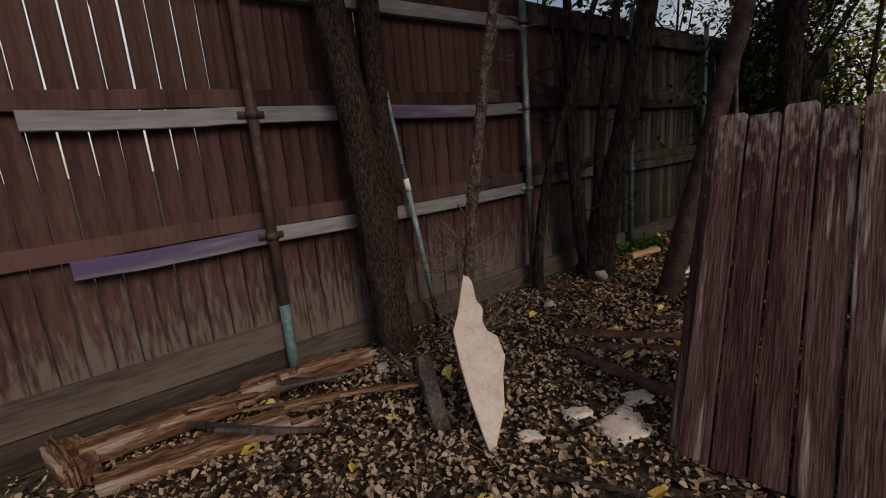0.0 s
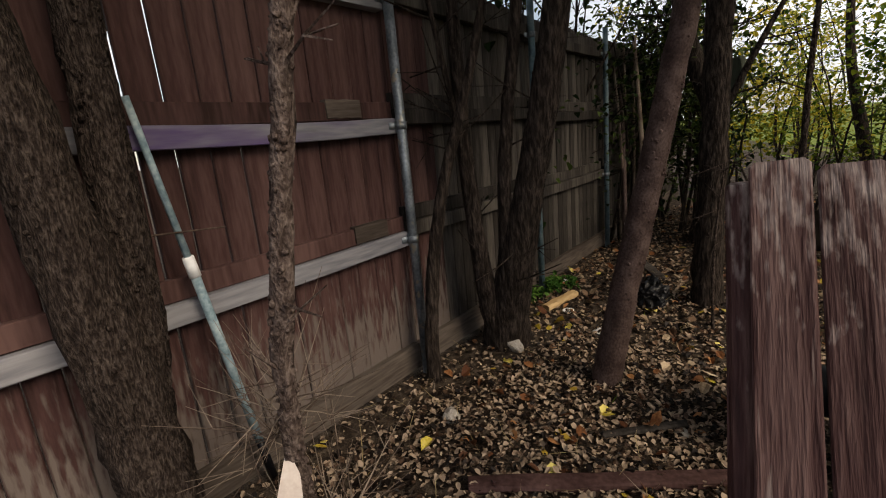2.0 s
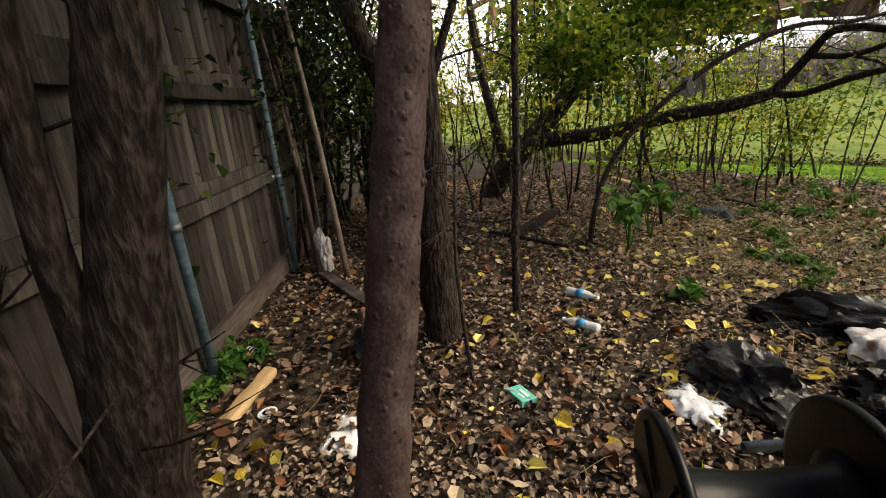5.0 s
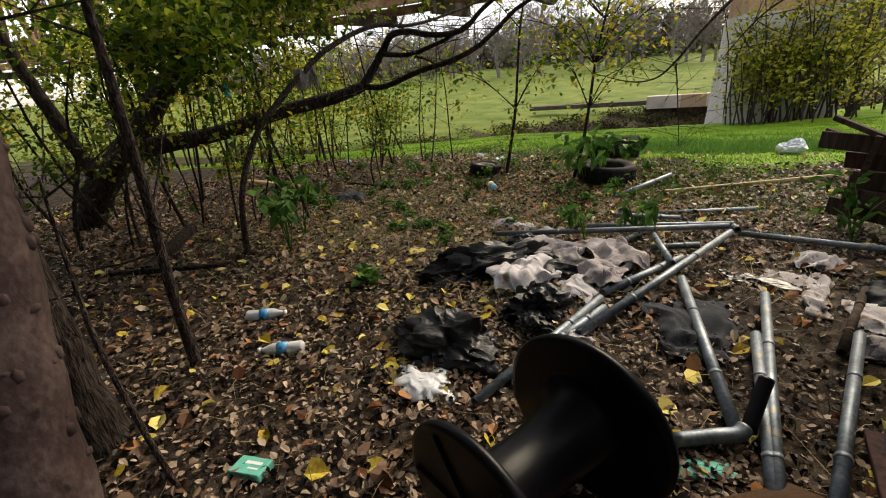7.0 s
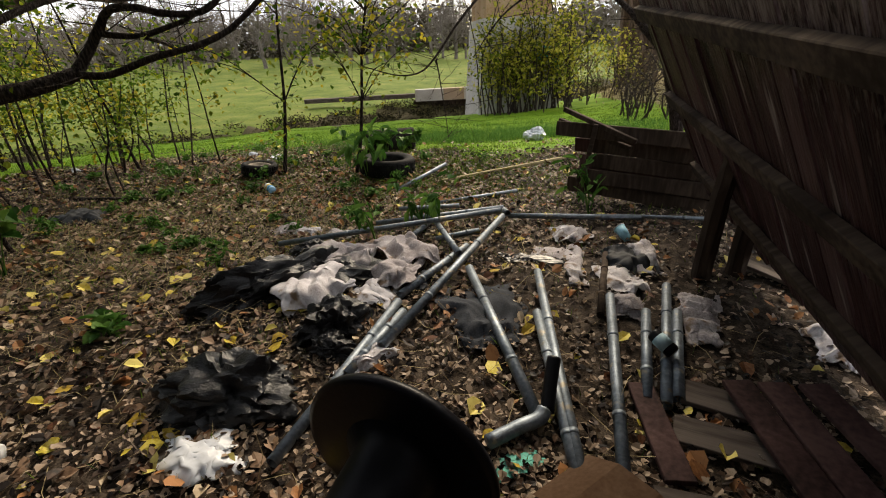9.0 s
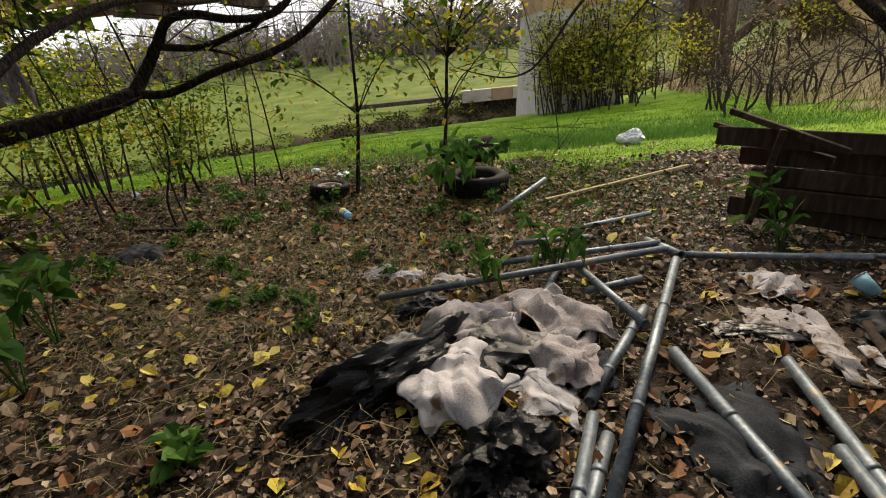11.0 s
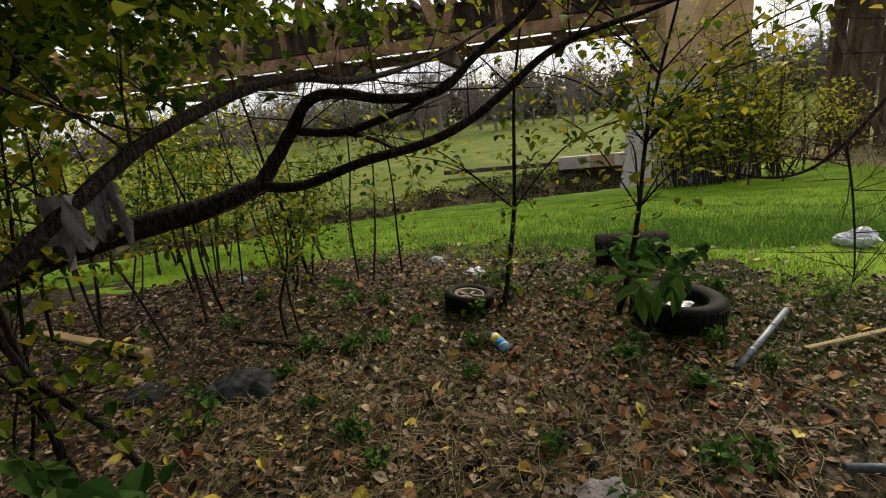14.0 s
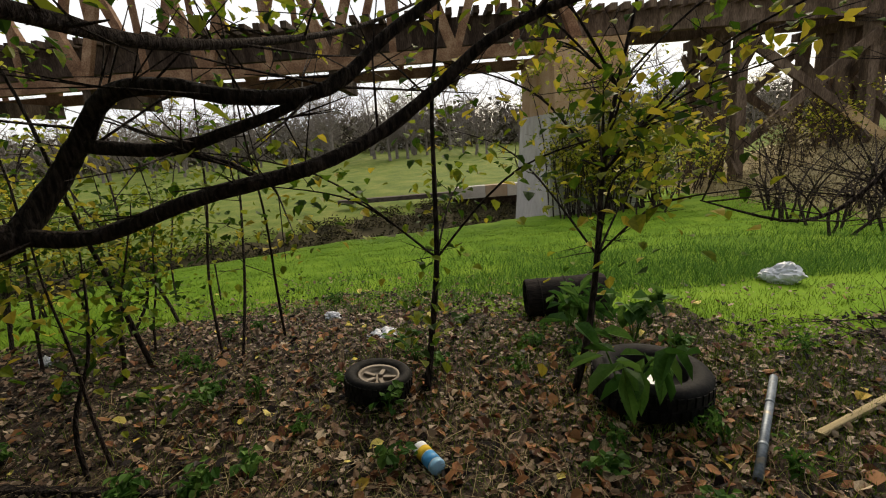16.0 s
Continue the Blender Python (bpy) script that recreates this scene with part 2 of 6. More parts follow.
DUSTY_BAG = material("dusty_dark_plastic", ((0.006, 0.007, 0.009), (0.014, 0.016, 0.02), (0.036, 0.04, 0.047)), 8, 0.66, 0, 0.4, 40)
WHITE_PLASTIC = flat("white_plastic_film", (0.52, 0.54, 0.58), 0.4)
RUBBER = material("tyre_rubber", ((0.003, 0.003, 0.003), (0.007, 0.0068, 0.0065), (0.022, 0.02, 0.018)), 14, 0.75, 0, 0.4, 60)
RIM = material("dull_wheel_metal", ((0.12, 0.1, 0.08), (0.22, 0.19, 0.16)), 10, 0.6, 0.5, 0.3)
ROD = material("chalky_blue_pole", ((0.09, 0.15, 0.18), (0.18, 0.26, 0.3), (0.36, 0.44, 0.47)), 12, 0.6, 0.1, 0.3, 60)
POLE_BLUE = material("blue_green_painted_pipe", ((0.045, 0.075, 0.09), (0.08, 0.13, 0.155), (0.15, 0.2, 0.22)), 8, 0.6, 0.2, 0.3, 40)
POLE_RED = material("brown_painted_pipe", ((0.03, 0.02, 0.02), (0.06, 0.04, 0.037), (0.1, 0.07, 0.065)), 8, 0.6, 0.2, 0.3, 40)
STONE = material("pale_stone", ((0.2, 0.18, 0.16), (0.33, 0.3, 0.27), (0.45, 0.42, 0.38)), 9, 0.9, 0, 0.7, 50)
DEAD_LEAF = material("dead_leaf", ((0.008, 0.005, 0.004), (0.075, 0.044, 0.029), (0.3, 0.225, 0.165)), 3, 0.5, 0, 0.2, 50, (1, 1, 1), None, 0, 0.95)
YELLOW_LEAF = material("yellow_leaf", ((0.3, 0.2, 0.03), (0.5, 0.4, 0.06), (0.62, 0.52, 0.16)), 20, 0.6, 0, 0.2, 80, (1, 1, 1), ((0.25, 0.14, 0.03), 30, 0.66), 0, 0.6)
BROWN_LEAF = material("brown_leaf", ((0.008, 0.0045, 0.0035), (0.065, 0.034, 0.02), (0.2, 0.125, 0.08)), 6, 0.5, 0, 0.2, 60, (1, 1, 1), None, 0, 0.95)
PALE_LEAF = material("pale_tan_leaf", ((0.13, 0.088, 0.055), (0.26, 0.19, 0.125), (0.42, 0.33, 0.23)), 16, 0.6, 0, 0.2, 80, (1, 1, 1), ((0.1, 0.055, 0.03), 30, 0.66), 0, 0.8)
RUSSET_LEAF = material("russet_leaf", ((0.07, 0.026, 0.012), (0.16, 0.066, 0.028), (0.3, 0.14, 0.06)), 16, 0.55, 0, 0.2, 80, (1, 1, 1), None, 0, 0.8)
STRAW = material("dry_straw", ((0.09, 0.062, 0.03), (0.19, 0.145, 0.07), (0.34, 0.27, 0.15)), 5, 0.8, 0, 0.1, 40, (1, 1, 1), None, 0, 0.8)
TWIG = material("twig", ((0.05, 0.035, 0.028), (0.11, 0.08, 0.065), (0.2, 0.16, 0.13)), 5, 0.9, 0, 0.2, 60, (1, 1, 1), None, 0, 0.6)
BLADE = material("grass_blade", ((0.04, 0.09, 0.006), (0.11, 0.205, 0.014), (0.21, 0.3, 0.03)), 1.3, 0.6, 0, 0.0, 9, (1, 1, 1), None, 0, 0.4)
CARD = material("brown_cardboard", ((0.085, 0.045, 0.026), (0.12, 0.068, 0.04), (0.17, 0.105, 0.068)), 5, 0.85, 0, 0.2, 60)
PALE_WOOD = material("pale_cut_wood", ((0.3, 0.19, 0.09), (0.42, 0.28, 0.14), (0.5, 0.36, 0.2)), 7, 0.8, 0, 0.3, 50, (0.2, 1, 1))
HOUSE_WALL = flat("pale_siding", (0.55, 0.55, 0.56), 0.8)
ROOF = flat("grey_roof", (0.2, 0.19, 0.19), 0.9)
GLASS_DARK = flat("window_glass", (0.04, 0.045, 0.05), 0.15)
BARE = material("bare_grey_twigs", ((0.09, 0.075, 0.065), (0.16, 0.135, 0.12), (0.24, 0.21, 0.19)), 2, 0.9, 0, 0.2, 10)
BLUE = flat("blue_print", (0.04, 0.3, 0.6), 0.4)
TEAL = flat("teal_paint", (0.02, 0.3, 0.27), 0.6)
MINT = flat("mint_carton", (0.12, 0.45, 0.36), 0.5)
WHITE = flat("white_print", (0.75, 0.76, 0.78), 0.5)
YELLOW = flat("yellow_print", (0.75, 0.5, 0.05), 0.5)
RED_PAINT = flat("red_print", (0.45, 0.05, 0.05), 0.5)


def leafy(name, colors, thin=0.35):
    """Leaf surface that lets light through."""
    m = material(name, colors, 6, 0.5, 0, 0.0, 60, (1, 1, 1), None, 0, 0.9)
    n, l = m.node_tree.nodes, m.node_tree.links
    b, tr, mx = n["Principled BSDF"], n.new("ShaderNodeBsdfTranslucent"), n.new("ShaderNodeMixShader")
    l.new(b.inputs["Base Color"].links[0].from_socket, tr.inputs["Color"])
    mx.inputs[0].default_value = thin
    l.new(b.outputs[0], mx.inputs[1])
    l.new(tr.outputs[0], mx.inputs[2])
    l.new(mx.outputs[0], n["Material Output"].inputs["Surface"])
    return m


GREEN = leafy("green_leaves", ((0.025, 0.06, 0.006), (0.07, 0.14, 0.012), (0.2, 0.24, 0.025)), 0.5)
OLIVE = leafy("yellowing_leaves", ((0.07, 0.1, 0.008), (0.2, 0.21, 0.018), (0.42, 0.34, 0.04)), 0.45)
# OLIVE made lighter: the light through backlit leaves is put into the colour
BRIGHT = leafy("sunlit_yellow_green_leaves", ((0.12, 0.16, 0.012), (0.3, 0.31, 0.03), (0.55, 0.5, 0.09)), 0.65)
PALE_BARK = material("pale_flaking_bark", ((0.018, 0.012, 0.01), (0.065, 0.046, 0.041), (0.18, 0.14, 0.125)), 40, 0.95, 0, 1.0, 120, (1, 1, 0.6), None, 0, 0, 0.03)
# dark leaves passing little light, for the added shading crowns and fence-side thickets
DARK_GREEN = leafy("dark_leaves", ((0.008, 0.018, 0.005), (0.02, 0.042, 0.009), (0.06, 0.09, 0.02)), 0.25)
WEED = leafy("weed_leaves", ((0.03, 0.09, 0.015), (0.06, 0.15, 0.025), (0.1, 0.2, 0.04)))

# ---- ground ----
VX, VY = 0.505, -0.863
UX, UY = -0.863, -0.505
OX, OY = 6.18, -0.21


def smoothstep(a, b, x):
    t = min(1.0, max(0.0, (x - a) / (b - a)))
    return t * t * (3 - 2 * t)


def uv_of(x, y):
    return (x - OX) * UX + (y - OY) * UY, (x - OX) * VX + (y - OY) * VY


def xy_of(u, v):
    return OX + u * UX + v * VX, OY + u * UY + v * VY


LIP = ((-60, 2.0), (-14, 5.0), (-8, 8.3), (-6.6, 10.5), (-2.9, 12.7), (4.2, 16.9), (14, 23), (60, 40))
EDGE = ((-30, 3.4), (-4, 4.2), (-1, 5.6), (0.5, 4.8), (1.5, 3.7), (2.5, 3.2), (6, 3.0), (30, 3.0))


def between(table, u):
    for (a, b), (c, d) in zip(table, table[1:]):
        if u <= c:
            return b + (d - b) * min(1, max(0, (u - a) / (c - a)))
    return table[-1][1]


FAR = ((0, -4.2), (6, -4.0), (9, -3.3), (13.5, -2.45), (36, -2.4), (80, -1.2), (900, 0.5))


def base_slope(u, v):
    z = -0.2 * smoothstep(-1.2, 1.6, v - 0.2 * u + 0.2)
    z -= 0.115 * max(0.0, v - 3.6) * (1 - 0.35 * smoothstep(3, 14, u))
    z += 1.5 * smoothstep(9, 20, u) * smoothstep(2, 14, v)
    return z - 0.04 * max(0.0, -u - 3) * smoothstep(1, 6, v)


def height(x, y):
    u, v = uv_of(x, y)
    lip = between(LIP, u)
    z = base_slope(u, min(v, lip))
    if v > lip:
        z = z + (between(FAR, v - lip) - z) * smoothstep(0, 4, v - lip)
    n = noise.noise(Vector((x * 0.9, y * 0.9, 0))) * 0.03 + noise.noise(Vector((x * 3, y * 3, 5))) * 0.012
    return z + n * (1 + max(0, v) * 0.12)


def make_ground():
    us = [-600, -300, -160, -90, -60, -42, -32, -26, -22, -19] + [-17 + 0.4 * i for i in range(85)] + [17.5, 19, 22, 26, 32, 42, 60, 90, 160, 300, 600]
    vs = [-600, -200, -80, -40, -22, -15, -11] + [-8 + 0.2 * i for i in range(80)] + [8 + 0.5 * i for i in range(50)] + [33 + 2 * i for i in range(16)] + [70, 90, 130, 200, 400, 900]
    verts, faces, mats = [], [], []
    for v in vs:
        for u in us:
            x, y = xy_of(u, v)
            verts.append((x, y, height(x, y)))
    w = len(us)
    for j in range(len(vs) - 1):
        for i in range(w - 1):
            faces.append((j * w + i, j * w + i + 1, (j + 1) * w + i + 1, (j + 1) * w + i))
            u, v = (us[i] + us[i + 1]) / 2, (vs[j] + vs[j + 1]) / 2
            d = v - between(LIP, u)
            edge = between(EDGE, u) + 1.1 * noise.noise(Vector((u * 0.7, v * 0.7, 3))) + 0.5 * noise.noise(Vector((u * 3, v * 3, 3)))
            if d > 0.2 + 0.5 * noise.noise(Vector((u, v, 0))):
                mats.append(2 if d > 12.5 + 1.2 * noise.noise(Vector((u * 0.3, v, 9))) else 3)
            elif v > edge:
                mats.append(4 if u > 7 + 0.16 * v + 1.0 * noise.noise(Vector((u, v, 1))) else 1)
            else:
                mats.append(0)
    me = bpy.data.meshes.new("ground")
    me.from_pydata(verts, [], faces)
    for m in (SOIL, GRASS_GROUND, FAR_GRASS, BRUSH, DRY):
        me.materials.append(m)
    me.polygons.foreach_set("material_index", mats)
    me.shade_smooth()
    return tagged(new("ground", me), "leaf-littered soil running into green grass and a creek bank", "ground", "", "structure")


ground = make_ground()


def on(x, y, dz=0.0):
    return (x, y, height(x, y) + dz)


# ---- fence ----
FENCE = pose(1.445, 2.99, 0, 0, 0, 13.33)
fence = thing("fence", FENCE, "tall board fence, dark red stained and weathered grey planks", "fence")
S0, S1, PITCH = -5.2, 9.4, 0.117
POSTS = [-3.3, -0.94, 1.4, 3.17, 5.05, 7.4]


def plank(w, t, z0, z1, bevel=0.003, warp=0.0, seed=0):
    """A board standing up, its long edges slightly uneven."""
    r = random.Random(seed)
    bm = bmesh.new()
    zs = [z0 + (z1 - z0) * k / 6 for k in range(7)]
    rings = []
    for z in zs:
        a, b, c = r.uniform(-warp, warp), r.uniform(-warp, warp), r.uniform(-warp, warp)
        rings.append([bm.verts.new(p) for p in ((a, c, z), (a + bevel, c - bevel, z), (w + b - bevel, c - bevel, z), (w + b, c, z), (w + b, c + t, z), (a, c + t, z))])
    for r0, r1 in zip(rings, rings[1:]):
        for k in range(6):
            bm.faces.new((r0[k], r0[(k + 1) % 6], r1[(k + 1) % 6], r1[k]))
    bm.faces.new(rings[0][::-1])
    bm.faces.new(rings[-1])
    return bm


def board(a, b, y0, y1, z0, z1, mat, name="rail", seed=0, sag=0.0):
    """A lying rail or kick board of the fence with worn edges."""
    bm = bmesh.new()
    r = random.Random(seed)
    n = 8
    rings = []
    for k in range(n + 1):
        x = a + (b - a) * k / n
        dz = sag * math.sin(math.pi * k / n) + r.uniform(-0.002, 0.002)
        e = r.uniform(0.002, 0.006)
        rings.append([bm.verts.new(p) for p in ((x, y0, z0 + dz + e), (x, y0 + e, z0 + dz), (x, y1, z0 + dz), (x, y1, z1 + dz), (x, y0 + e, z1 + dz), (x, y0, z1 + dz - e))])
    for r0, r1 in zip(rings, rings[1:]):
        for k in range(6):
            bm.faces.new((r0[k], r1[k], r1[(k + 1) % 6], r0[(k + 1) % 6]))
    bm.faces.new(rings[0])
    bm.faces.new(rings[-1][::-1])
    return part(name, bm, mat, fence)


picket_meshes = {}
gap_n = int((-0.2 - S0) / PITCH)
red_n = gap_n + 14
for i in range(red_n + int((S1 - 1.83) / PITCH)):
    s = S0 + i * PITCH if i <= gap_n else S0 + gap_n * PITCH + (i - gap_n) * 0.143 if i <= red_n else S0 + gap_n * PITCH + 14 * 0.143 + (i - red_n) * PITCH
    step = 0.143 if gap_n <= i < red_n else PITCH
    r = random.Random(i)
    red, gappy = s < 1.75, s < 0.45
    key = (red, gappy, step, r.randrange(5))
    if key not in picket_meshes:
        q = random.Random(str(key))
        picket_meshes[key] = mesh_of(plank(step - (q.uniform(0.004, 0.011) if gappy else 0.0012), 0.018, 0.1, 2.52, 0.006, 0.0025 if gappy else 0.0015, i), "picket", RED_PICKET if red else GREY_WOOD)
    p = part("picket", picket_meshes[key], None, fence)
    p.location = (s + r.uniform(-0.0015, 0.0015), 0.022 + r.uniform(-0.003, 0.004), r.uniform(-0.012, 0.012))
for k, (a, b) in enumerate(zip([S0] + POSTS, POSTS + [S1])):
    red = b < 1.6
    for i, z in enumerate((0.98, 1.68, 2.37)):
        up = 0.0 if red else 0.035 * (k % 2) + 0.02
        board(a + 0.004, b - 0.004, -0.022, 0.015, z + up, z + 0.095 + up, RED_WOOD if red else GREY_WOOD, seed=k * 9 + i, sag=-0.008)
        lower = a + 0.01 + (1.4 if k == 1 and i == 0 else 1.35 if k == 1 and i == 1 else 0)
        mat = PURPLE_RAIL if (red and i == 0 and k == 1) or (red and i == 1 and k == 2) else RAIL_WOOD if red else GREY_WOOD
        if mat == PURPLE_RAIL and i == 1:
            board(lower, -0.13, -0.056, 0.012, z - 0.095, z - 0.003, RAIL_WOOD, seed=k * 9 + i + 2)
            lower = -0.126
        board(lower, b - 0.01, -0.056, 0.012, z - 0.095 + up, z - 0.003 + up, mat, seed=k * 9 + i + 4, sag=-0.01)
    board(a + 0.004, b - 0.004, -0.03, 0.012, 0.02, 0.195, KICK_WOOD, "kick_board", k + 70)
    if k < 2:
        board(a + 0.004 + (0.15 if k == 1 else 0), b - 0.004, -0.048, 0.012, 0.2, 0.375, KICK_WOOD, "kick_board", k + 80)
# short patch blocks nailed beside the pipe
board(0.9, 1.14, -0.032, 0.012, 1.684, 1.782, KICK_WOOD, "patch_block", 5)
board(0.98, 1.24, -0.032, 0.012, 0.983, 1.085, KICK_WOOD, "patch_block", 6)
for s in POSTS:
    bm = bmesh.new()
    tube(bm, [(s, -0.085, -0.15), (s, -0.085, 2.62)], [0.03, 0.03], 16)
    red = s < 0
    post = part("post", bm, POLE_RED if red else STEEL if s < 2 else POLE_BLUE, fence, "steel pipe fence post", True)
    if red:
        bm = bmesh.new()
        tube(bm, [(s, -0.085, -0.1), (s, -0.085, 0.5)], [0.0318, 0.0318], 16)
        part("paint_band", bm, POLE_BLUE, post, "flaking blue paint at the foot", True)
    for z in (0.93, 1.63, 2.33):
        bm = bmesh.new()
        tube(bm, [(s, -0.085, z - 0.022), (s, -0.085, z + 0.022)], [0.036, 0.036], 16)
        box(bm, (s - 0.075, -0.062, z - 0.02), (s + 0.075, -0.057, z + 0.02))
        part("clamp", bm, POLE_RED if red else STEEL, post, "", True)

# ---- plants ----
def leaf_cloud(centres, count, spread, size, seed, flat_z=1.0, shape=0):
    """Many small folded leaves round the given centres, as one mesh."""
    r = np.random.default_rng(seed)
    c = np.array(centres, float)
    at = c[r.integers(0, len(c), count)] + r.normal(0, 1, (count, 3)) * np.array([spread, spread, spread * flat_z])
    s = size * r.uniform(0.6, 1.35, count)
    yaw, tilt = r.uniform(0, 2 * np.pi, count), r.normal(0.5, 0.5, count)
    d = np.stack([np.cos(yaw) * np.cos(tilt), np.sin(yaw) * np.cos(tilt), -np.sin(tilt)], 1)
    side = np.stack([-np.sin(yaw), np.cos(yaw), r.uniform(-0.5, 0.5, count)], 1)
    up = np.cross(d, side) * 0.18
    w = 0.42 if shape == 0 else 0.2
    S = s[:, None]
    pts = [at, at + d * S * 0.3 + (side * w + up) * S, at + d * S * 0.7 + (side * w * 0.75 + up) * S, at + d * S * 1.08,
           at + d * S * 0.7 + (-side * w * 0.75 + up) * S, at + d * S * 0.3 + (-side * w + up) * S]
    verts = np.stack(pts, 1).reshape(-1, 3)
    k = np.arange(count)[:, None] * 6
    faces = np.concatenate([k + np.array([0, 1, 2, 3]), k + np.array([0, 3, 4, 5])], 0)
    me = bpy.data.meshes.new("leaves")
    me.from_pydata(verts.tolist(), [], faces.tolist())
    return me


def leaves_part(name, parent, mat, centres, count, spread, size, seed, label="", flat_z=1.0, shape=0):
    me = leaf_cloud(centres, count, spread, size, seed, flat_z, shape)
    me.materials.append(mat)
    return part(name, me, None, parent, label)


def twigs(bm, pts, count, length, radius, seed, droop=0.0, split=2):
    """Thin forked twigs starting along a path; returns their tips."""
    r = random.Random(seed)
    tips = []
    for k in range(count):
        i = r.randrange(1, len(pts))
        p = Vector(pts[i - 1]).lerp(Vector(pts[i]), r.random())
        d = Vector((r.gauss(0, 1), r.gauss(0, 1), r.uniform(-0.3, 1.0) - droop)).normalized()
        L = length * r.uniform(0.5, 1.2)
        bend = Vector((r.gauss(0, 0.3), r.gauss(0, 0.3), r.uniform(-0.1, 0.4) - droop))
        mid = p + d * L * 0.5 + bend * L * 0.12
        end = mid + (d + bend * 0.6).normalized() * L * 0.5
        tube(bm, [p, mid, end], [radius, radius * 0.7, radius * 0.3], 4, cap=False)
        tips += [mid, end]
        for q in range(split):
            e2 = mid + (d + Vector((r.gauss(0, 0.7), r.gauss(0, 0.7), r.gauss(0.1, 0.5)))).normalized() * L * 0.4
            tube(bm, [mid, e2], [radius * 0.6, radius * 0.25], 3, cap=False)
            tips.append(e2)
    return tips


def warts(bm, pts, radii, count, seed):
    """Small knobs of rough bark on a trunk."""
    r = random.Random(seed)
    for k in range(count):
        i = r.randrange(len(pts) - 1)
        f = r.random()
        p = Vector(pts[i]).lerp(Vector(pts[i + 1]), f)
        rad = radii[i] + (radii[i + 1] - radii[i]) * f
        a = r.uniform(0, 2 * math.pi)
        c = p + Vector((math.cos(a), math.sin(a), 0)) * rad * 0.95
        s = r.uniform(0.004, 0.012)
        bmesh.ops.create_icosphere(bm, subdivisions=1, radius=1, matrix=Matrix.Translation(c) @ Matrix.Diagonal((s, s, s * r.uniform(0.6, 1.5), 1)))


def tree(label, trunks, mat, twig_count=0, twig_len=0.5, crown=None, crown_mat=None, seed=0, wart=0, group="", sides=14, rough=0.12):
    """trunks: list of (points, radii); the first is the trunk, the rest limbs. crown: (centres, count, spread, size)."""
    t = thing("tree", Matrix.Translation(trunks[0][0][0]), label, "tree", group)
    back = Matrix.Translation(-Vector(trunks[0][0][0]))
    for k, (pts, radii) in enumerate(trunks):
        bm = bmesh.new()
        p, r = smooth_path([back @ Vector(q) for q in pts], radii, 7)
        for i, q in enumerate(p):
            q += Vector((noise.noise(Vector((i * 0.6, seed, k))), noise.noise(Vector((i * 0.6, seed + 5, k))), 0)) * r[i] * 0.16
        tube(bm, p, r, sides, rough, seed + k)
        if wart and k < 2:
            warts(bm, p, r, wart, seed)
        part("trunk" if k == 0 else "limb", bm, mat, t, "", True)
        if twig_count:
            bm = bmesh.new()
            n0 = 0 if k else len(p) // 3
            twigs(bm, p[n0:], twig_count, twig_len, min(0.007, r[-1] * 0.6 + 0.002), seed * 7 + k)
            tagged(part("twigs", bm, mat, t), kind="stuff")
    if crown:
        leaves_part("crown", t, crown_mat or GREEN, [back @ Vector(c) for c in crown[0]], crown[1], crown[2], crown[3], seed)
    return t


def canopy(c, n, spread, seed):
    r = random.Random(seed)
    return [(c[0] + r.gauss(0, spread), c[1] + r.gauss(0, spread), c[2] + r.gauss(0, spread * 0.35)) for _ in range(n)]


# the crowns at z 4 and up are unseen, added dense to shade the fence corner
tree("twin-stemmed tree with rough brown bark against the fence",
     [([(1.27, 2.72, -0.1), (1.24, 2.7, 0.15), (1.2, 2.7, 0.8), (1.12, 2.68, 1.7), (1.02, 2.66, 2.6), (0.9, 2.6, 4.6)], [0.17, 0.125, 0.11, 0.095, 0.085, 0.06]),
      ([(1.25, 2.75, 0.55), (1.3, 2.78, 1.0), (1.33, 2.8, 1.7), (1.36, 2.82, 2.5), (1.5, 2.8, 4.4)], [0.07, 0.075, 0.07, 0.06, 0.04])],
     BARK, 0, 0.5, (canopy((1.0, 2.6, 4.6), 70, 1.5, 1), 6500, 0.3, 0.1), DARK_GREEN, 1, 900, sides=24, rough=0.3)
tree("slender knobbly sapling with flaking bark",
     [([(1.72, 2.5, -0.1), (1.6, 2.25, 0.4), (1.57, 2.08, 1.0), (1.64, 2.0, 1.6), (1.72, 1.9, 2.3), (1.8, 1.8, 3.4)], [0.036, 0.032, 0.029, 0.027, 0.024, 0.014])],
     PALE_BARK, 14, 0.25, None, None, 2, 520, rough=0.6)
# unseen crown, moved off the trunk to shade the rubbish heap
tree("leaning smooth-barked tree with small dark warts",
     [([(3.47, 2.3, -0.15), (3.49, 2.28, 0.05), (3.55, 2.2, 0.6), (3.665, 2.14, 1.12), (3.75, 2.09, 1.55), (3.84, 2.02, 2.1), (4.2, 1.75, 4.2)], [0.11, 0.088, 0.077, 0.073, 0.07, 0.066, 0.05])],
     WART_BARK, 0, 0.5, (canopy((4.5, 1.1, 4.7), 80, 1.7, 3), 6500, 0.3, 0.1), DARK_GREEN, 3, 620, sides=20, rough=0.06)
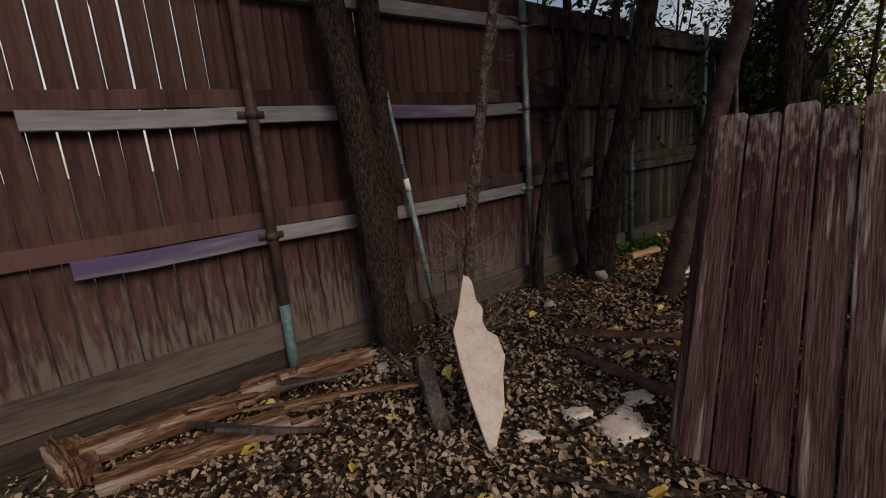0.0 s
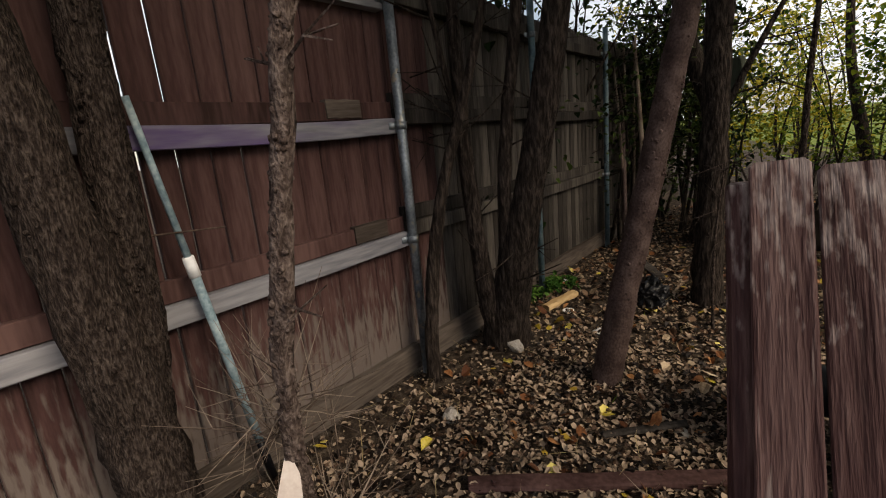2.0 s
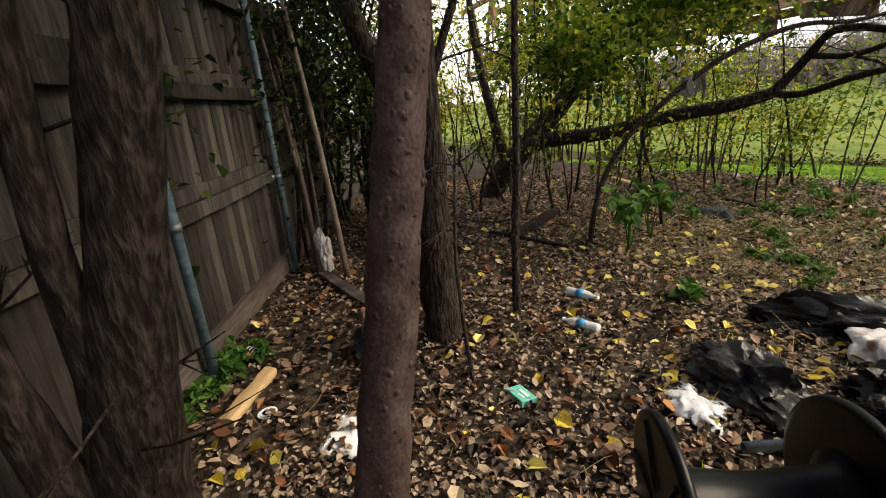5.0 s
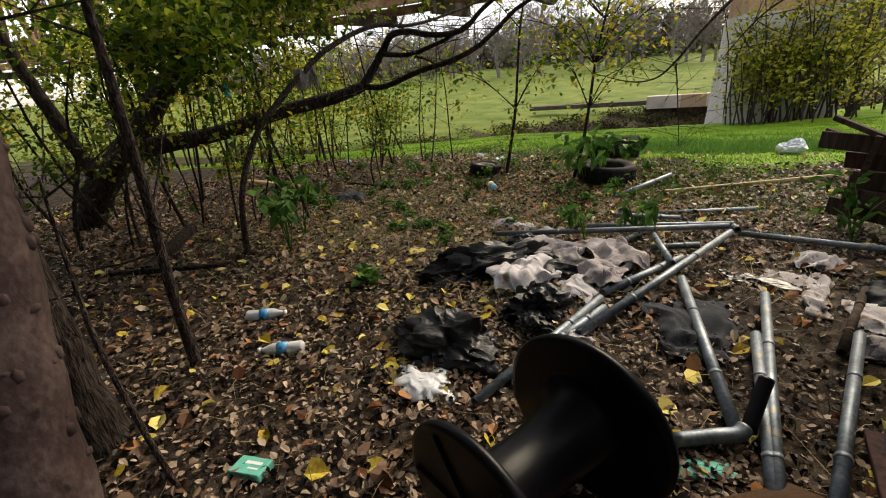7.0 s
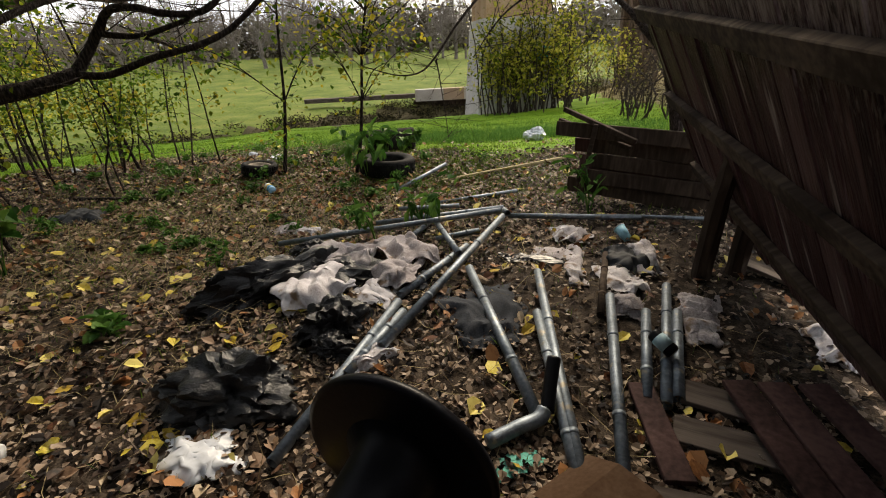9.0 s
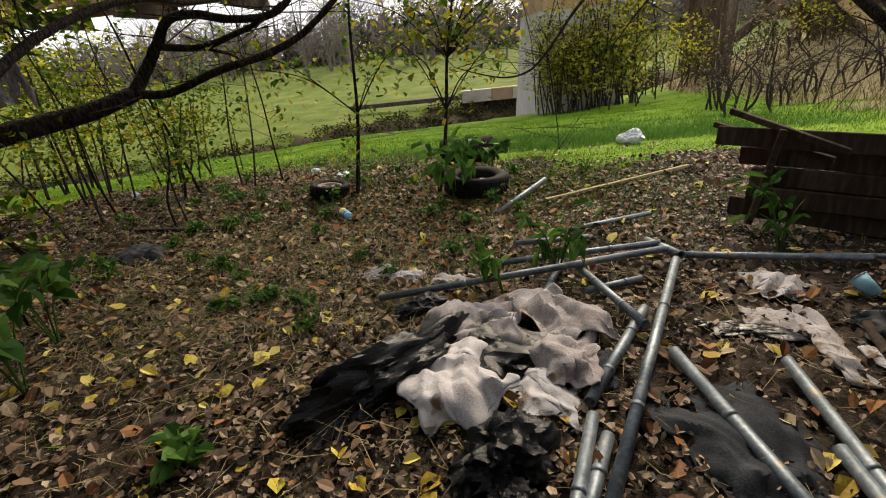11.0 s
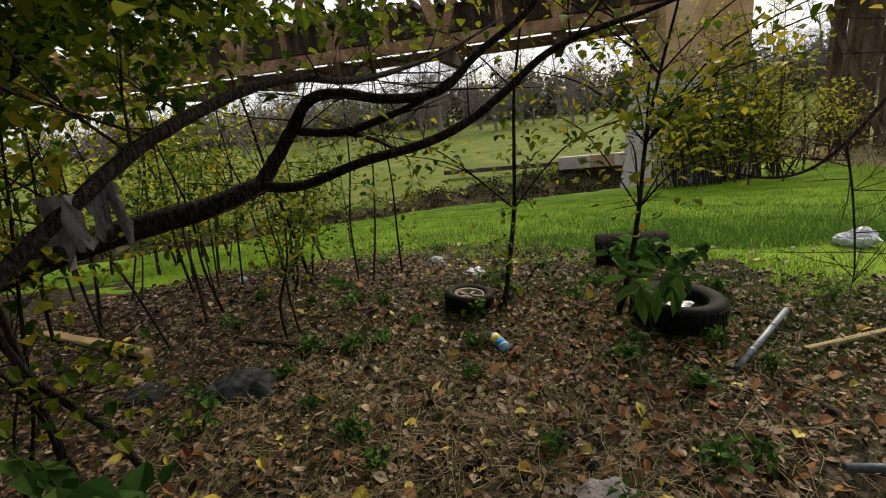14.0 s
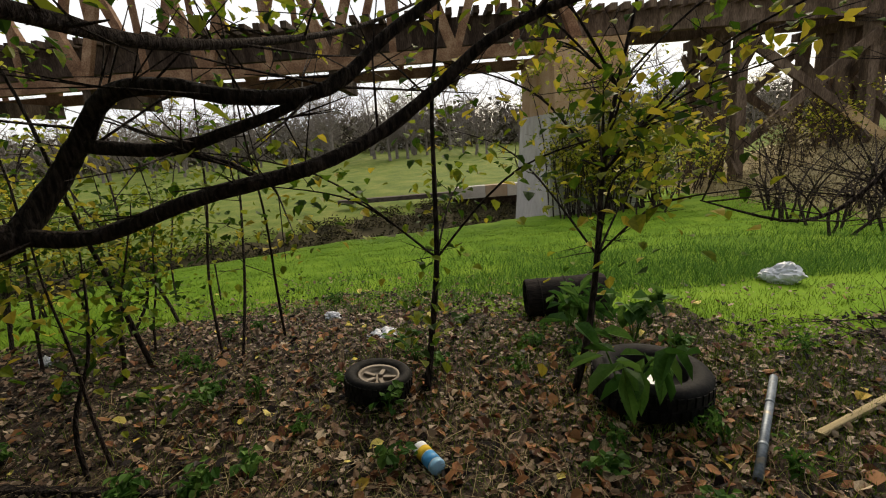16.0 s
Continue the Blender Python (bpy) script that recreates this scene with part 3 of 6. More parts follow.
# unseen crown, added to shade the litter and the heap
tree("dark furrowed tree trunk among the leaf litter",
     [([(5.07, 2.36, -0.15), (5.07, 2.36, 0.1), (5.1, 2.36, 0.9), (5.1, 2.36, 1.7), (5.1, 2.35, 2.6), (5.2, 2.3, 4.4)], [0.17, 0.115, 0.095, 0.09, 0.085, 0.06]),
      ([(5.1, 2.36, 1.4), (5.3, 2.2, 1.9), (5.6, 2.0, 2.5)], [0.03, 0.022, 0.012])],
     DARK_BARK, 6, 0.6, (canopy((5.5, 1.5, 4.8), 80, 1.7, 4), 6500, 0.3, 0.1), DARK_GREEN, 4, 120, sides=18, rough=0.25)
# unseen crown overhead, added to shade the fence
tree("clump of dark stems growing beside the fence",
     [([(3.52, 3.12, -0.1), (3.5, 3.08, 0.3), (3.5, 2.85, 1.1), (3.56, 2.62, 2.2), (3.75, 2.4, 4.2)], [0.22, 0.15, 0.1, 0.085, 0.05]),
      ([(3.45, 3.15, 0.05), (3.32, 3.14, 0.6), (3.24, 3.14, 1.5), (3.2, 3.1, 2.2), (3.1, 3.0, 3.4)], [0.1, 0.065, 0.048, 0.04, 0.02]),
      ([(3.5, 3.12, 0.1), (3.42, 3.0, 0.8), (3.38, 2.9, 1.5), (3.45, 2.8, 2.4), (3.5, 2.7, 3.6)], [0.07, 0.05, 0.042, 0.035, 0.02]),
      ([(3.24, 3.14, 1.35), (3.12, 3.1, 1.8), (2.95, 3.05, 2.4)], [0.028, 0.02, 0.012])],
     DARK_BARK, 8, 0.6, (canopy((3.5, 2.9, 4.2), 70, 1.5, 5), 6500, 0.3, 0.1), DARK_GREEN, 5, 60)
tree("thin dark stem leaning from the pipe post",
     [([(2.78, 3.1, -0.1), (2.8, 3.1, 0.3), (2.86, 3.08, 0.8), (2.96, 3.02, 1.3), (3.12, 2.95, 1.8), (3.3, 2.85, 2.5)], [0.05, 0.045, 0.04, 0.035, 0.03, 0.02])],
     DARK_BARK, 3, 0.4, None, None, 6)
tree("straight thin sapling with few twigs",
     [([(5.46, 1.91, -0.1), (5.43, 1.9, 0.5), (5.4, 1.87, 1.0), (5.33, 1.85, 1.7), (5.3, 1.8, 2.8)], [0.032, 0.026, 0.024, 0.02, 0.012])],
     BARK, 10, 0.4, None, None, 7, 40)
tree("crooked twiggy sapling shoot",
     [([(4.56, 2.1, -0.05), (4.62, 2.14, 0.3), (4.7, 2.17, 0.62), (4.72, 2.16, 0.9), (4.74, 2.14, 1.2)], [0.013, 0.011, 0.01, 0.007, 0.004])],
     BARK, 8, 0.3, None, None, 8)
BIG_LEAVES = canopy((8.2, 0.2, 2.75), 34, 0.75, 9) + canopy((9.2, -0.6, 2.9), 30, 0.8, 10) + canopy((7.3, -1.6, 2.7), 14, 0.6, 11) + canopy((10.5, 1.5, 2.6), 34, 1.0, 12) + canopy((8.2, 0.7, 2.45), 30, 0.55, 15) + canopy((8.9, 0.9, 2.15), 26, 0.5, 16) + canopy((8.7, -0.4, 2.35), 24, 0.5, 17) + canopy((8.3, 1.5, 2.0), 20, 0.45, 18)
tree("low spreading tree with a dark limb arching near the ground",
     [([(10.35, 2.5, -0.2), (10.25, 2.3, 0.2), (10.1, 1.95, 0.6), (9.92, 1.5, 0.76), (9.6, 0.8, 0.82), (9.3, 0.0, 1.0), (9.0, -0.65, 1.1), (8.86, -1.02, 1.2)], [0.19, 0.15, 0.135, 0.12, 0.1, 0.09, 0.08, 0.07]),
      ([(8.86, -1.02, 1.2), (8.53, -1.18, 1.18), (8.03, -1.39, 1.32), (7.6, -1.6, 1.41), (7.4, -1.82, 1.52), (7.18, -1.95, 1.68), (6.97, -2.05, 1.85), (6.71, -2.1, 1.94), (6.4, -2.2, 2.0), (6.0, -2.3, 2.1)], [0.045, 0.036, 0.033, 0.031, 0.029, 0.026, 0.023, 0.019, 0.014, 0.008]),
      ([(8.86, -1.02, 1.2), (8.8, -1.2, 1.42), (8.7, -1.28, 1.58), (8.5, -1.36, 1.78), (8.21, -1.45, 1.79), (7.93, -1.6, 1.72), (7.62, -1.8, 1.73), (7.42, -2.0, 1.94), (7.13, -2.2, 2.17), (6.9, -2.3, 2.5)], [0.06, 0.052, 0.047, 0.04, 0.037, 0.034, 0.031, 0.026, 0.021, 0.014]),
      ([(8.7, -1.28, 1.58), (8.3, -1.46, 1.53), (7.97, -1.6, 1.6), (7.73, -1.72, 1.68), (7.55, -1.85, 1.8)], [0.035, 0.03, 0.026, 0.02, 0.014]),
      ([(8.3, -1.46, 1.53), (8.05, -1.56, 1.45), (7.9, -1.6, 1.38), (7.7, -1.7, 1.37)], [0.018, 0.014, 0.01, 0.005]),
      ([(10.33, 2.4, 0.1), (10.35, 1.6, 0.95), (10.15, 0.9, 1.7), (9.75, -0.1, 2.4), (9.3, -0.9, 3.3)], [0.2, 0.16, 0.13, 0.11, 0.07]),
      ([(10.2, 2.2, 0.4), (10.3, 2.4, 1.2), (10.3, 2.6, 2.2), (10.4, 2.7, 3.4)], [0.09, 0.08, 0.06, 0.04])],
     DARK_BARK, 9, 0.8, (BIG_LEAVES, 8500, 0.24, 0.07), GREEN, 9, 30)
tree("pale grey arching branch from a leaning stem",
     [([(7.1, 1.25, -0.15), (7.1, 1.15, 0.5), (7.13, 0.9, 0.98), (7.16, 0.6, 1.26), (7.21, 0.37, 1.43), (7.26, 0.08, 1.61), (7.34, -0.32, 1.76), (7.41, -0.63, 1.81), (7.5, -1.0, 1.8), (7.6, -1.5, 1.88), (7.75, -2.2, 2.05), (7.8, -2.9, 2.3)], [0.028, 0.026, 0.025, 0.025, 0.025, 0.025, 0.023, 0.021, 0.018, 0.015, 0.012, 0.007])],
     BARK, 16, 0.6, ([c for c in canopy((7.6, -0.3, 2.35), 34, 0.55, 13) if c[0] > 7.2] + canopy((7.2, 1.25, 1.75), 18, 0.3, 14), 2600, 0.14, 0.068), GREEN, 10)
for label, base, lean, hgt, leaf, sd in (("young vine-wrapped sapling beside a tyre", (7.747, -2.56), (-0.02, -0.17), 3.2, GREEN, 21), ("young sapling with yellowing heart-shaped leaves", (6.86, -2.93), (-0.11, -0.155), 3.0, OLIVE, 22)):
    z0 = height(*base)
    pts = [(base[0] + lean[0] * z + 0.03 * math.sin(3 * z + sd), base[1] + lean[1] * z, z0 + z) for z in (-0.05, 0.4, 0.9, 1.4, 1.9, 2.5, hgt)]
    limbs = [(pts, [0.026, 0.022, 0.019, 0.016, 0.013, 0.009, 0.004])]
    r = random.Random(sd)
    cent = [(pts[i][0] + r.gauss(0, 0.08), pts[i][1] + r.gauss(0, 0.08), pts[i][2] + r.uniform(-0.2, 0.2)) for i in (1, 2, 3, 4) for _ in range(2)]
    for k in range(24 if sd == 22 else 8):
        i = r.randrange(2, 6)
        a = r.uniform(0, 6.28)
        p = Vector(pts[i])
        L = r.uniform(0.6, 1.6)
        q = [p, p + Vector((math.cos(a) * 0.45, math.sin(a) * 0.45, 0.4)) * L, p + Vector((math.cos(a), math.sin(a), 0.55)) * L]
        limbs.append((q, [0.008, 0.006, 0.002]))
        cent += [q[1].lerp(q[2], f) for f in (0, 0.3, 0.6, 0.9)]
    sapling = tree(label, limbs, DARK_BARK, 4, 0.3, (cent, 560 if sd == 22 else 560, 0.13, 0.062), leaf, sd, 0, "", 8)
    leaves_part("crown", sapling, GREEN if sd == 22 else OLIVE, [Vector(c) - Vector(pts[0]) for c in cent], 420 if sd == 22 else 160, 0.15, 0.062, sd + 50)

# thin brush stems between the litter and the creek
rs = random.Random(31)
stem_spots = [(8.6 + rs.uniform(-0.6, 1.2), 1.2 + rs.uniform(-0.9, 1.4)) for _ in range(16)] + [(10.6 + rs.gauss(0, 0.9), -1.6 + rs.gauss(0, 0.9)) for _ in range(26)] + [(12.5 + rs.gauss(0, 1.2), 1.5 + rs.gauss(0, 1.8)) for _ in range(26)]
for k, (x, y) in enumerate(stem_spots):
    z0 = height(x, y)
    h = rs.uniform(1.2, 3.0)
    lx, ly = rs.gauss(0, 0.22), rs.gauss(0, 0.22)
    pts = [(x + lx * f * h + rs.gauss(0, 0.03), y + ly * f * h + rs.gauss(0, 0.03), z0 + f * h - 0.05) for f in (0, 0.25, 0.5, 0.75, 1)]
    r0 = rs.uniform(0.009, 0.024)
    b = thing("brush_stem", Matrix.Translation(pts[0]), "thin leafy brush stem rising from dry leaves", "shrub", "brush by the creek")
    loc = [Vector(p) - Vector(pts[0]) for p in pts]
    bm = bmesh.new()
    p2, r2 = smooth_path(loc, [r0, r0 * 0.85, r0 * 0.7, r0 * 0.5, r0 * 0.25], 4)
    tube(bm, p2, r2, 6, 0.1, k)
    tips = twigs(bm, p2[5:], 7, 0.45, 0.004, k, 0.1)
    part("stem", bm, BARK if k % 3 else DARK_BARK, b, "", True)
    leaves_part("leaves", b, (OLIVE, GREEN, GREEN)[k % 3], tips, 90 if x < 9.8 else 170, 0.1, 0.06, k)

# thickets: the dark growth at the fence's end and the bright edge of the wood
def thicket(centre, size, stems, leaves, mat, seed, label, leaf=0.06, bark=None):
    r = random.Random(seed)
    cx, cy = centre
    b = thing("thicket", Matrix.Translation(on(cx, cy)), label, "shrub")
    tips = []
    for k in range(stems):
        x, y = r.gauss(0, size[0] * 0.45), r.gauss(0, size[1] * 0.45)
        h = size[2] * r.uniform(0.5, 1.1)
        q = [Vector((x, y, -0.2)), Vector((x + r.gauss(0, 0.2), y + r.gauss(0, 0.2), h * 0.5)), Vector((x + r.gauss(0, 0.5), y + r.gauss(0, 0.5), h))]
        bm = bmesh.new()
        p2, r2 = smooth_path(q, [0.03, 0.02, 0.006], 3)
        tube(bm, p2, r2, 5, 0.1, k)
        tips += twigs(bm, p2[2:], 10, 0.7, 0.005, seed + k)
        part("stem", bm, bark or DARK_BARK, b)
    leaves_part("leaves", b, mat, tips, leaves, 0.16, leaf, seed)
    return b


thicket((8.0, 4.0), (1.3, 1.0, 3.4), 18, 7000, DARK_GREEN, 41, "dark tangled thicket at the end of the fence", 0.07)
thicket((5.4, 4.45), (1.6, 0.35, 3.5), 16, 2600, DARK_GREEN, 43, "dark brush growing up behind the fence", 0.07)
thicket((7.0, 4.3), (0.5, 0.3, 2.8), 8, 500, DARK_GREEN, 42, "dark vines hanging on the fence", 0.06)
for k, (x, y, h) in enumerate(((13.5, 4.0, 4.0), (15.5, 1.2, 4.2), (14.8, -2.0, 3.0), (12.0, 5.5, 4.0), (17.5, 5.0, 5.0), (18.5, 0.0, 5.0))):
    thicket((x, y), (1.6, 1.6, h), 9, 2300, BRIGHT if k % 3 else OLIVE, 50 + k, "sunlit yellow-green thicket at the wood's edge", 0.085)
for k, (u, v) in enumerate(((4.6, 15.2), (6.6, 15.4), (8.2, 17.5), (10.2, 18.0), (13.0, 17.5), (15.5, 18.5))):
    x, y = xy_of(u, v)
    thicket((x, y), (1.0, 1.0, 3.4 if k < 2 else 2.4), 9, 750 if k < 2 else 550, BRIGHT if k < 2 or k % 2 else STRAW, 60 + k, "yellowing vines and brush below the rail bridge", 0.12, BARK)

# ---- leaning board panel ----
def frame_of(o, ax, ay):
    """Axes with x along ax and y towards ay."""
    x = (Vector(ax) - Vector(o)).normalized()
    z = x.cross(Vector(ay) - Vector(o)).normalized()
    y = z.cross(x)
    m = Matrix((x, y, z)).transposed().to_4x4()
    m.translation = Vector(o)
    return m


PM = frame_of((1.86, 0.96, 0.0), (2.86, -2.1, 0.22), (2.5, 1.25, 1.38))
panel = thing("leaning_panel", PM, "leaning fence panel of peeling red-brown boards", "fence panel")
plen = 3.25
n_board = 25
wb = plen / n_board
for i in range(n_board):
    r = random.Random(900 + i)
    w, t, L = wb - 0.009, 0.02, 1.55 + r.uniform(-0.025, 0.02)
    bm = bmesh.new()
    outline = [(0, 0), (w, 0), (w, L - 0.014 - 0.01 * r.random()), (w - 0.014, L - 0.003), (w * 0.5, L - 0.008 * r.random()), (0.013, L - 0.008 * r.random()), (0, L - 0.016)]
    rows = []
    for z, inset in ((-t / 2, 0.0), (-t / 2 + 0.004, -0.0), (t / 2 - 0.004, 0.0), (t / 2, 0.004)):
        rows.append([bm.verts.new((min(max(x, inset), w - inset) + i * wb, min(y, L - inset), z)) for x, y in outline])
    bm.faces.new(rows[0][::-1])
    bm.faces.new(rows[-1])
    for lo, hi in zip(rows, rows[1:]):
        for k in range(7):
            bm.faces.new((lo[k], lo[(k + 1) % 7], hi[(k + 1) % 7], hi[k]))
    p = part("board", bm, PANEL_WOOD, panel)
    p.location = (0, 0, r.uniform(-0.007, 0.007))
SIDE = 1 if PM.to_3x3().col[2].z < 0 else -1
for y in (0.25, 0.8, 1.4):
    part("batten", boxed((0.01, y - 0.045, SIDE * 0.012 if SIDE > 0 else -0.055), (plen - 0.01, y + 0.045, 0.055 if SIDE > 0 else -0.012), 0.004), TIMBER, panel)
part("end_post", boxed((-0.05, -0.02, 0.013 if SIDE > 0 else -0.115), (0.06, 1.53, 0.115 if SIDE > 0 else -0.013), 0.012), PANEL_WOOD, panel, "dark rotten end post")
for (x, y), h in (((2.86, -1.1), 0.86), ((2.68, -1.25), 0.62)):
    thing("prop_post", Matrix.Translation(on(x, y, -0.03)) @ pose(0, 0, 0, 3, -4, 20), "short rotten post propping the leaning panel", "post", data=mesh_of(limb([(0, 0, 0), (0.01, 0, h * 0.5), (0, 0.02, h)], [0.055, 0.05, 0.048], 7, 0.2, 3), "prop_post", TIMBER))

# heap of dark boards
rh = random.Random(77)
for k in range(9):
    L, z = rh.uniform(1.5, 2.1), 0.0
    row, col = k // 2, k % 2
    m = pose(3.1 + rh.uniform(-0.1, 0.1), -2.5 - 0.09 * col + rh.uniform(-0.03, 0.03), height(3.1, -2.5) + 0.06 + row * 0.135, rh.uniform(-8, 8), rh.uniform(-3, 1), -8 + rh.uniform(-4, 4))
    thing("old_board", m, "dark rotten board in a collapsed heap", "board", "heap of dark boards", data=mesh_of(boxed((-L / 2, -0.02, -0.065), (L / 2, 0.02, 0.065), 0.006), "old_board", RED_WOOD if k % 2 else TIMBER))
for (a, b) in (((3.45, -2.45, 0.5), (4.12, -2.66, 0.72)), ((3.5, -2.55, 0.42), (4.22, -2.9, 0.58)), ((3.8, -2.52, 0.62), (3.9, -2.5, -0.05))):
    bm = bmesh.new()
    d = Vector(b) - Vector(a)
    m = Matrix.Translation(a) @ d.to_track_quat("X", "Z").to_matrix().to_4x4()
    box(bm, (0, -0.02, -0.02), (d.length, 0.02, 0.02), None, 0.004)
    thing("batten", m, "charred dark stick poking from the board heap", "stick", "sticks on the board heap", data=mesh_of(bm, "batten", TIMBER))
# ---- litter and things in the fence corner ----
def rock(x, y, s, seed, label="pale rough stone lying on leaf litter", sq=0.7, mat=None):
    bm = bmesh.new()
    bmesh.ops.create_icosphere(bm, subdivisions=3, radius=1)
    for v in bm.verts:
        n = noise.noise(v.co * 1.3 + Vector((seed, 0, 0))) * 0.35 + noise.noise(v.co * 4 + Vector((seed, 3, 0))) * 0.1
        v.co = v.co * (1 + n)
        v.co.z *= sq
    return thing("stone", Matrix.Translation(on(x, y, s * sq * 0.45)) @ pose(0, 0, 0, 0, 0, seed * 40) @ Matrix.Diagonal((s, s * 0.8, s, 1)), label, "stone", data=mesh_of(bm, "stone", mat or STONE, True))


def split_beam(a, b, w, h, seed, label):
    """A rotten sawn timber: flat faces, stepped splits along the grain and ragged ends."""
    a, b = Vector(a), Vector(b)
    d = b - a
    r = random.Random(seed)
    root = thing("rotten_timber", Matrix.Translation(a) @ d.to_track_quat("X", "Z").to_matrix().to_4x4(), label, "timber")
    cuts = [-w] + sorted(r.uniform(-0.8 * w, 0.8 * w) for _ in range(3)) + [w]
    for y0, y1 in zip(cuts, cuts[1:]):
        if y1 - y0 < 0.006:
            continue
        top, x0, x1 = h * r.uniform(0.35, 1.0), r.uniform(0, 0.03), d.length * r.uniform(0.78, 1.03)
        n = 26
        bm = bmesh.new()
        rings = []
        for k in range(n + 1):
            x = x0 + (x1 - x0) * k / n
            rot = noise.noise(Vector((x * 5, y0 * 30, seed)))
            crumble = max(0.0, k / n - 0.6) * 0.9
            zt = top * (1 - crumble * r.uniform(0.5, 1.2)) + 0.018 * rot - (0.03 if rot > 0.32 else 0.0)
            e0, e1 = r.uniform(-0.003, 0.003), r.uniform(-0.003, 0.003)
            rings.append([bm.verts.new(p) for p in ((x, y0 + 0.002 + e0, -h), (x, y1 - 0.002 + e1, -h), (x + r.uniform(-0.004, 0.004), y1 - 0.003 + e1, zt - 0.006), (x, y1 - 0.009, zt), (x, y0 + 0.006, zt + r.uniform(-0.004, 0.004)), (x, y0 + 0.002 + e0, zt - 0.008))])
        for p, q in zip(rings, rings[1:]):
            for k in range(6):
                bm.faces.new((p[k], p[(k + 1) % 6], q[(k + 1) % 6], q[k]))
        bm.faces.new(rings[0][::-1])
        bm.faces.new(rings[-1])
        part("split", bm, ROTTEN, root)
    return root


rock(2.58, 2.68, 0.055, 1)
rock(3.44, 3.0, 0.085, 2, "square grey stone by the tree clump", 0.8)
rock(2.15, 3.22, 0.045, 3)
rock(-0.72, 2.57, 0.11, 4, "rough grey stone beside rotten timber")
rock(1.05, 2.45, 0.05, 5)
rock(3.3, 1.75, 0.035, 6, "small pale pebble among leaves", 0.5)
rock(4.3, 3.7, 0.05, 7)
rock(3.36, 0.93, 0.02, 8, "small pale pebble among leaves")


def timber(a, b, w, h, seed, label, mat=ROTTEN, taper=0.5):
    """A split, crumbling beam from a to b."""
    a, b = Vector(a), Vector(b)
    d = b - a
    bm = bmesh.new()
    n = 40 if mat == ROTTEN else 16
    rings = []
    for k in range(n + 1):
        f = k / n
        s = 1 - taper * max(0, f - 0.55) ** 1.0
        ring = []
        for q in range(12):
            t = 2 * math.pi * q / 12
            cy, cz = math.copysign(abs(math.cos(t)) ** 0.5, math.cos(t)), math.copysign(abs(math.sin(t)) ** 0.5, math.sin(t))
            g = 1 + (0.5 if mat == ROTTEN else 0.2) * noise.noise(Vector((f * 4.5, cy * 2.2 + seed, cz * 2.2))) + (0.3 if mat == ROTTEN else 0.08) * noise.noise(Vector((f * 14, cy * 5, cz * 5 + seed)))
            ring.append(bm.verts.new((f * d.length + 0.03 * noise.noise(Vector((cy * 3, cz * 3, seed))), cy * w * s * g, cz * h * s * g)))
        rings.append(ring)
    for r0, r1 in zip(rings, rings[1:]):
        for q in range(12):
            bm.faces.new((r0[q], r0[(q + 1) % 12], r1[(q + 1) % 12], r1[q]))
    bm.faces.new(rings[0][::-1])
    bm.faces.new(rings[-1])
    m = Matrix.Translation(a) @ d.to_track_quat("X", "Z").to_matrix().to_4x4()
    return thing("rotten_timber", m, label, "timber", data=mesh_of(bm, "rotten_timber", mat))


split_beam((-0.5, 2.33, 0.1), (0.3, 2.46, 0.1), 0.075, 0.05, 1, "split beam with a pale sawn end and orange heartwood")
split_beam((0.22, 2.5, 0.1), (1.06, 2.6, 0.1), 0.07, 0.055, 6, "dark red-brown rotten beam lying by the fence")
split_beam((-0.4, 2.07, 0.06), (0.62, 2.1, 0.05), 0.05, 0.035, 2, "long splintered orange-brown timber strip on the soil")
split_beam((-0.35, 2.2, 0.03), (0.5, 2.26, 0.03), 0.06, 0.022, 9, "dark crumbling board between split timbers")
split_beam((0.42, 2.42, 0.17), (1.02, 2.5, 0.16), 0.03, 0.018, 3, "thin split wood lath on the rotten beam")
split_beam((-0.64, 2.55, 0.08), (-0.44, 2.16, 0.08), 0.075, 0.1, 4, "broken end block of rotten timber")
timber((1.17, 2.03, 0.22), (1.09, 1.66, 0.0), 0.045, 0.03, 5, "short grey broken stump of timber", GREY_WOOD, 0.1)
timber((1.07, 2.45, 0.15), (1.17, 1.69, 0.02), 0.014, 0.012, 6, "pale bare stick across the dirt", GREY_WOOD, 0.2)
timber((2.13, 1.93, 0.03), (2.22, 1.22, 0.03), 0.03, 0.022, 7, "dark flat board half buried in leaves", RED_WOOD, 0.0)
timber((2.3, 2.22, 0.02), (3.15, 1.42, 0.02), 0.045, 0.018, 8, "dark red board lying flat in the litter", RED_WOOD, 0.0)
timber((2.2, 2.05, 0.015), (3.0, 1.3, 0.015), 0.04, 0.016, 9, "dark red board lying flat in the litter", RED_WOOD, 0.0)
timber((3.0, 2.0, 0.02), (3.35, 1.75, 0.03), 0.022, 0.01, 10, "narrow pale lath on the leaves", GREY_WOOD, 0.0)
timber((4.14, 3.27, 0.045), (4.6, 3.3, 0.045), 0.04, 0.028, 11, "pale sawn wood block on leaf litter", PALE_WOOD, 0.0)
timber((7.2, 2.0, 0.04), (8.3, 1.5, 0.03), 0.05, 0.045, 12, "dark fallen log among dry leaves", DARK_BARK, 0.2)
timber((11.6, 0.3, height(11.6, 0.3) + 0.03), (9.9, -0.2, height(9.9, -0.2) + 0.03), 0.05, 0.03, 13, "weathered tan plank lying in brush", PALE_WOOD, 0.0)
timber((9.4, -0.8, height(9.4, -0.8) + 0.02), (8.5, -1.2, height(8.5, -1.2) + 0.02), 0.025, 0.02, 14, "dark stick lying on leaves", DARK_BARK, 0.3)
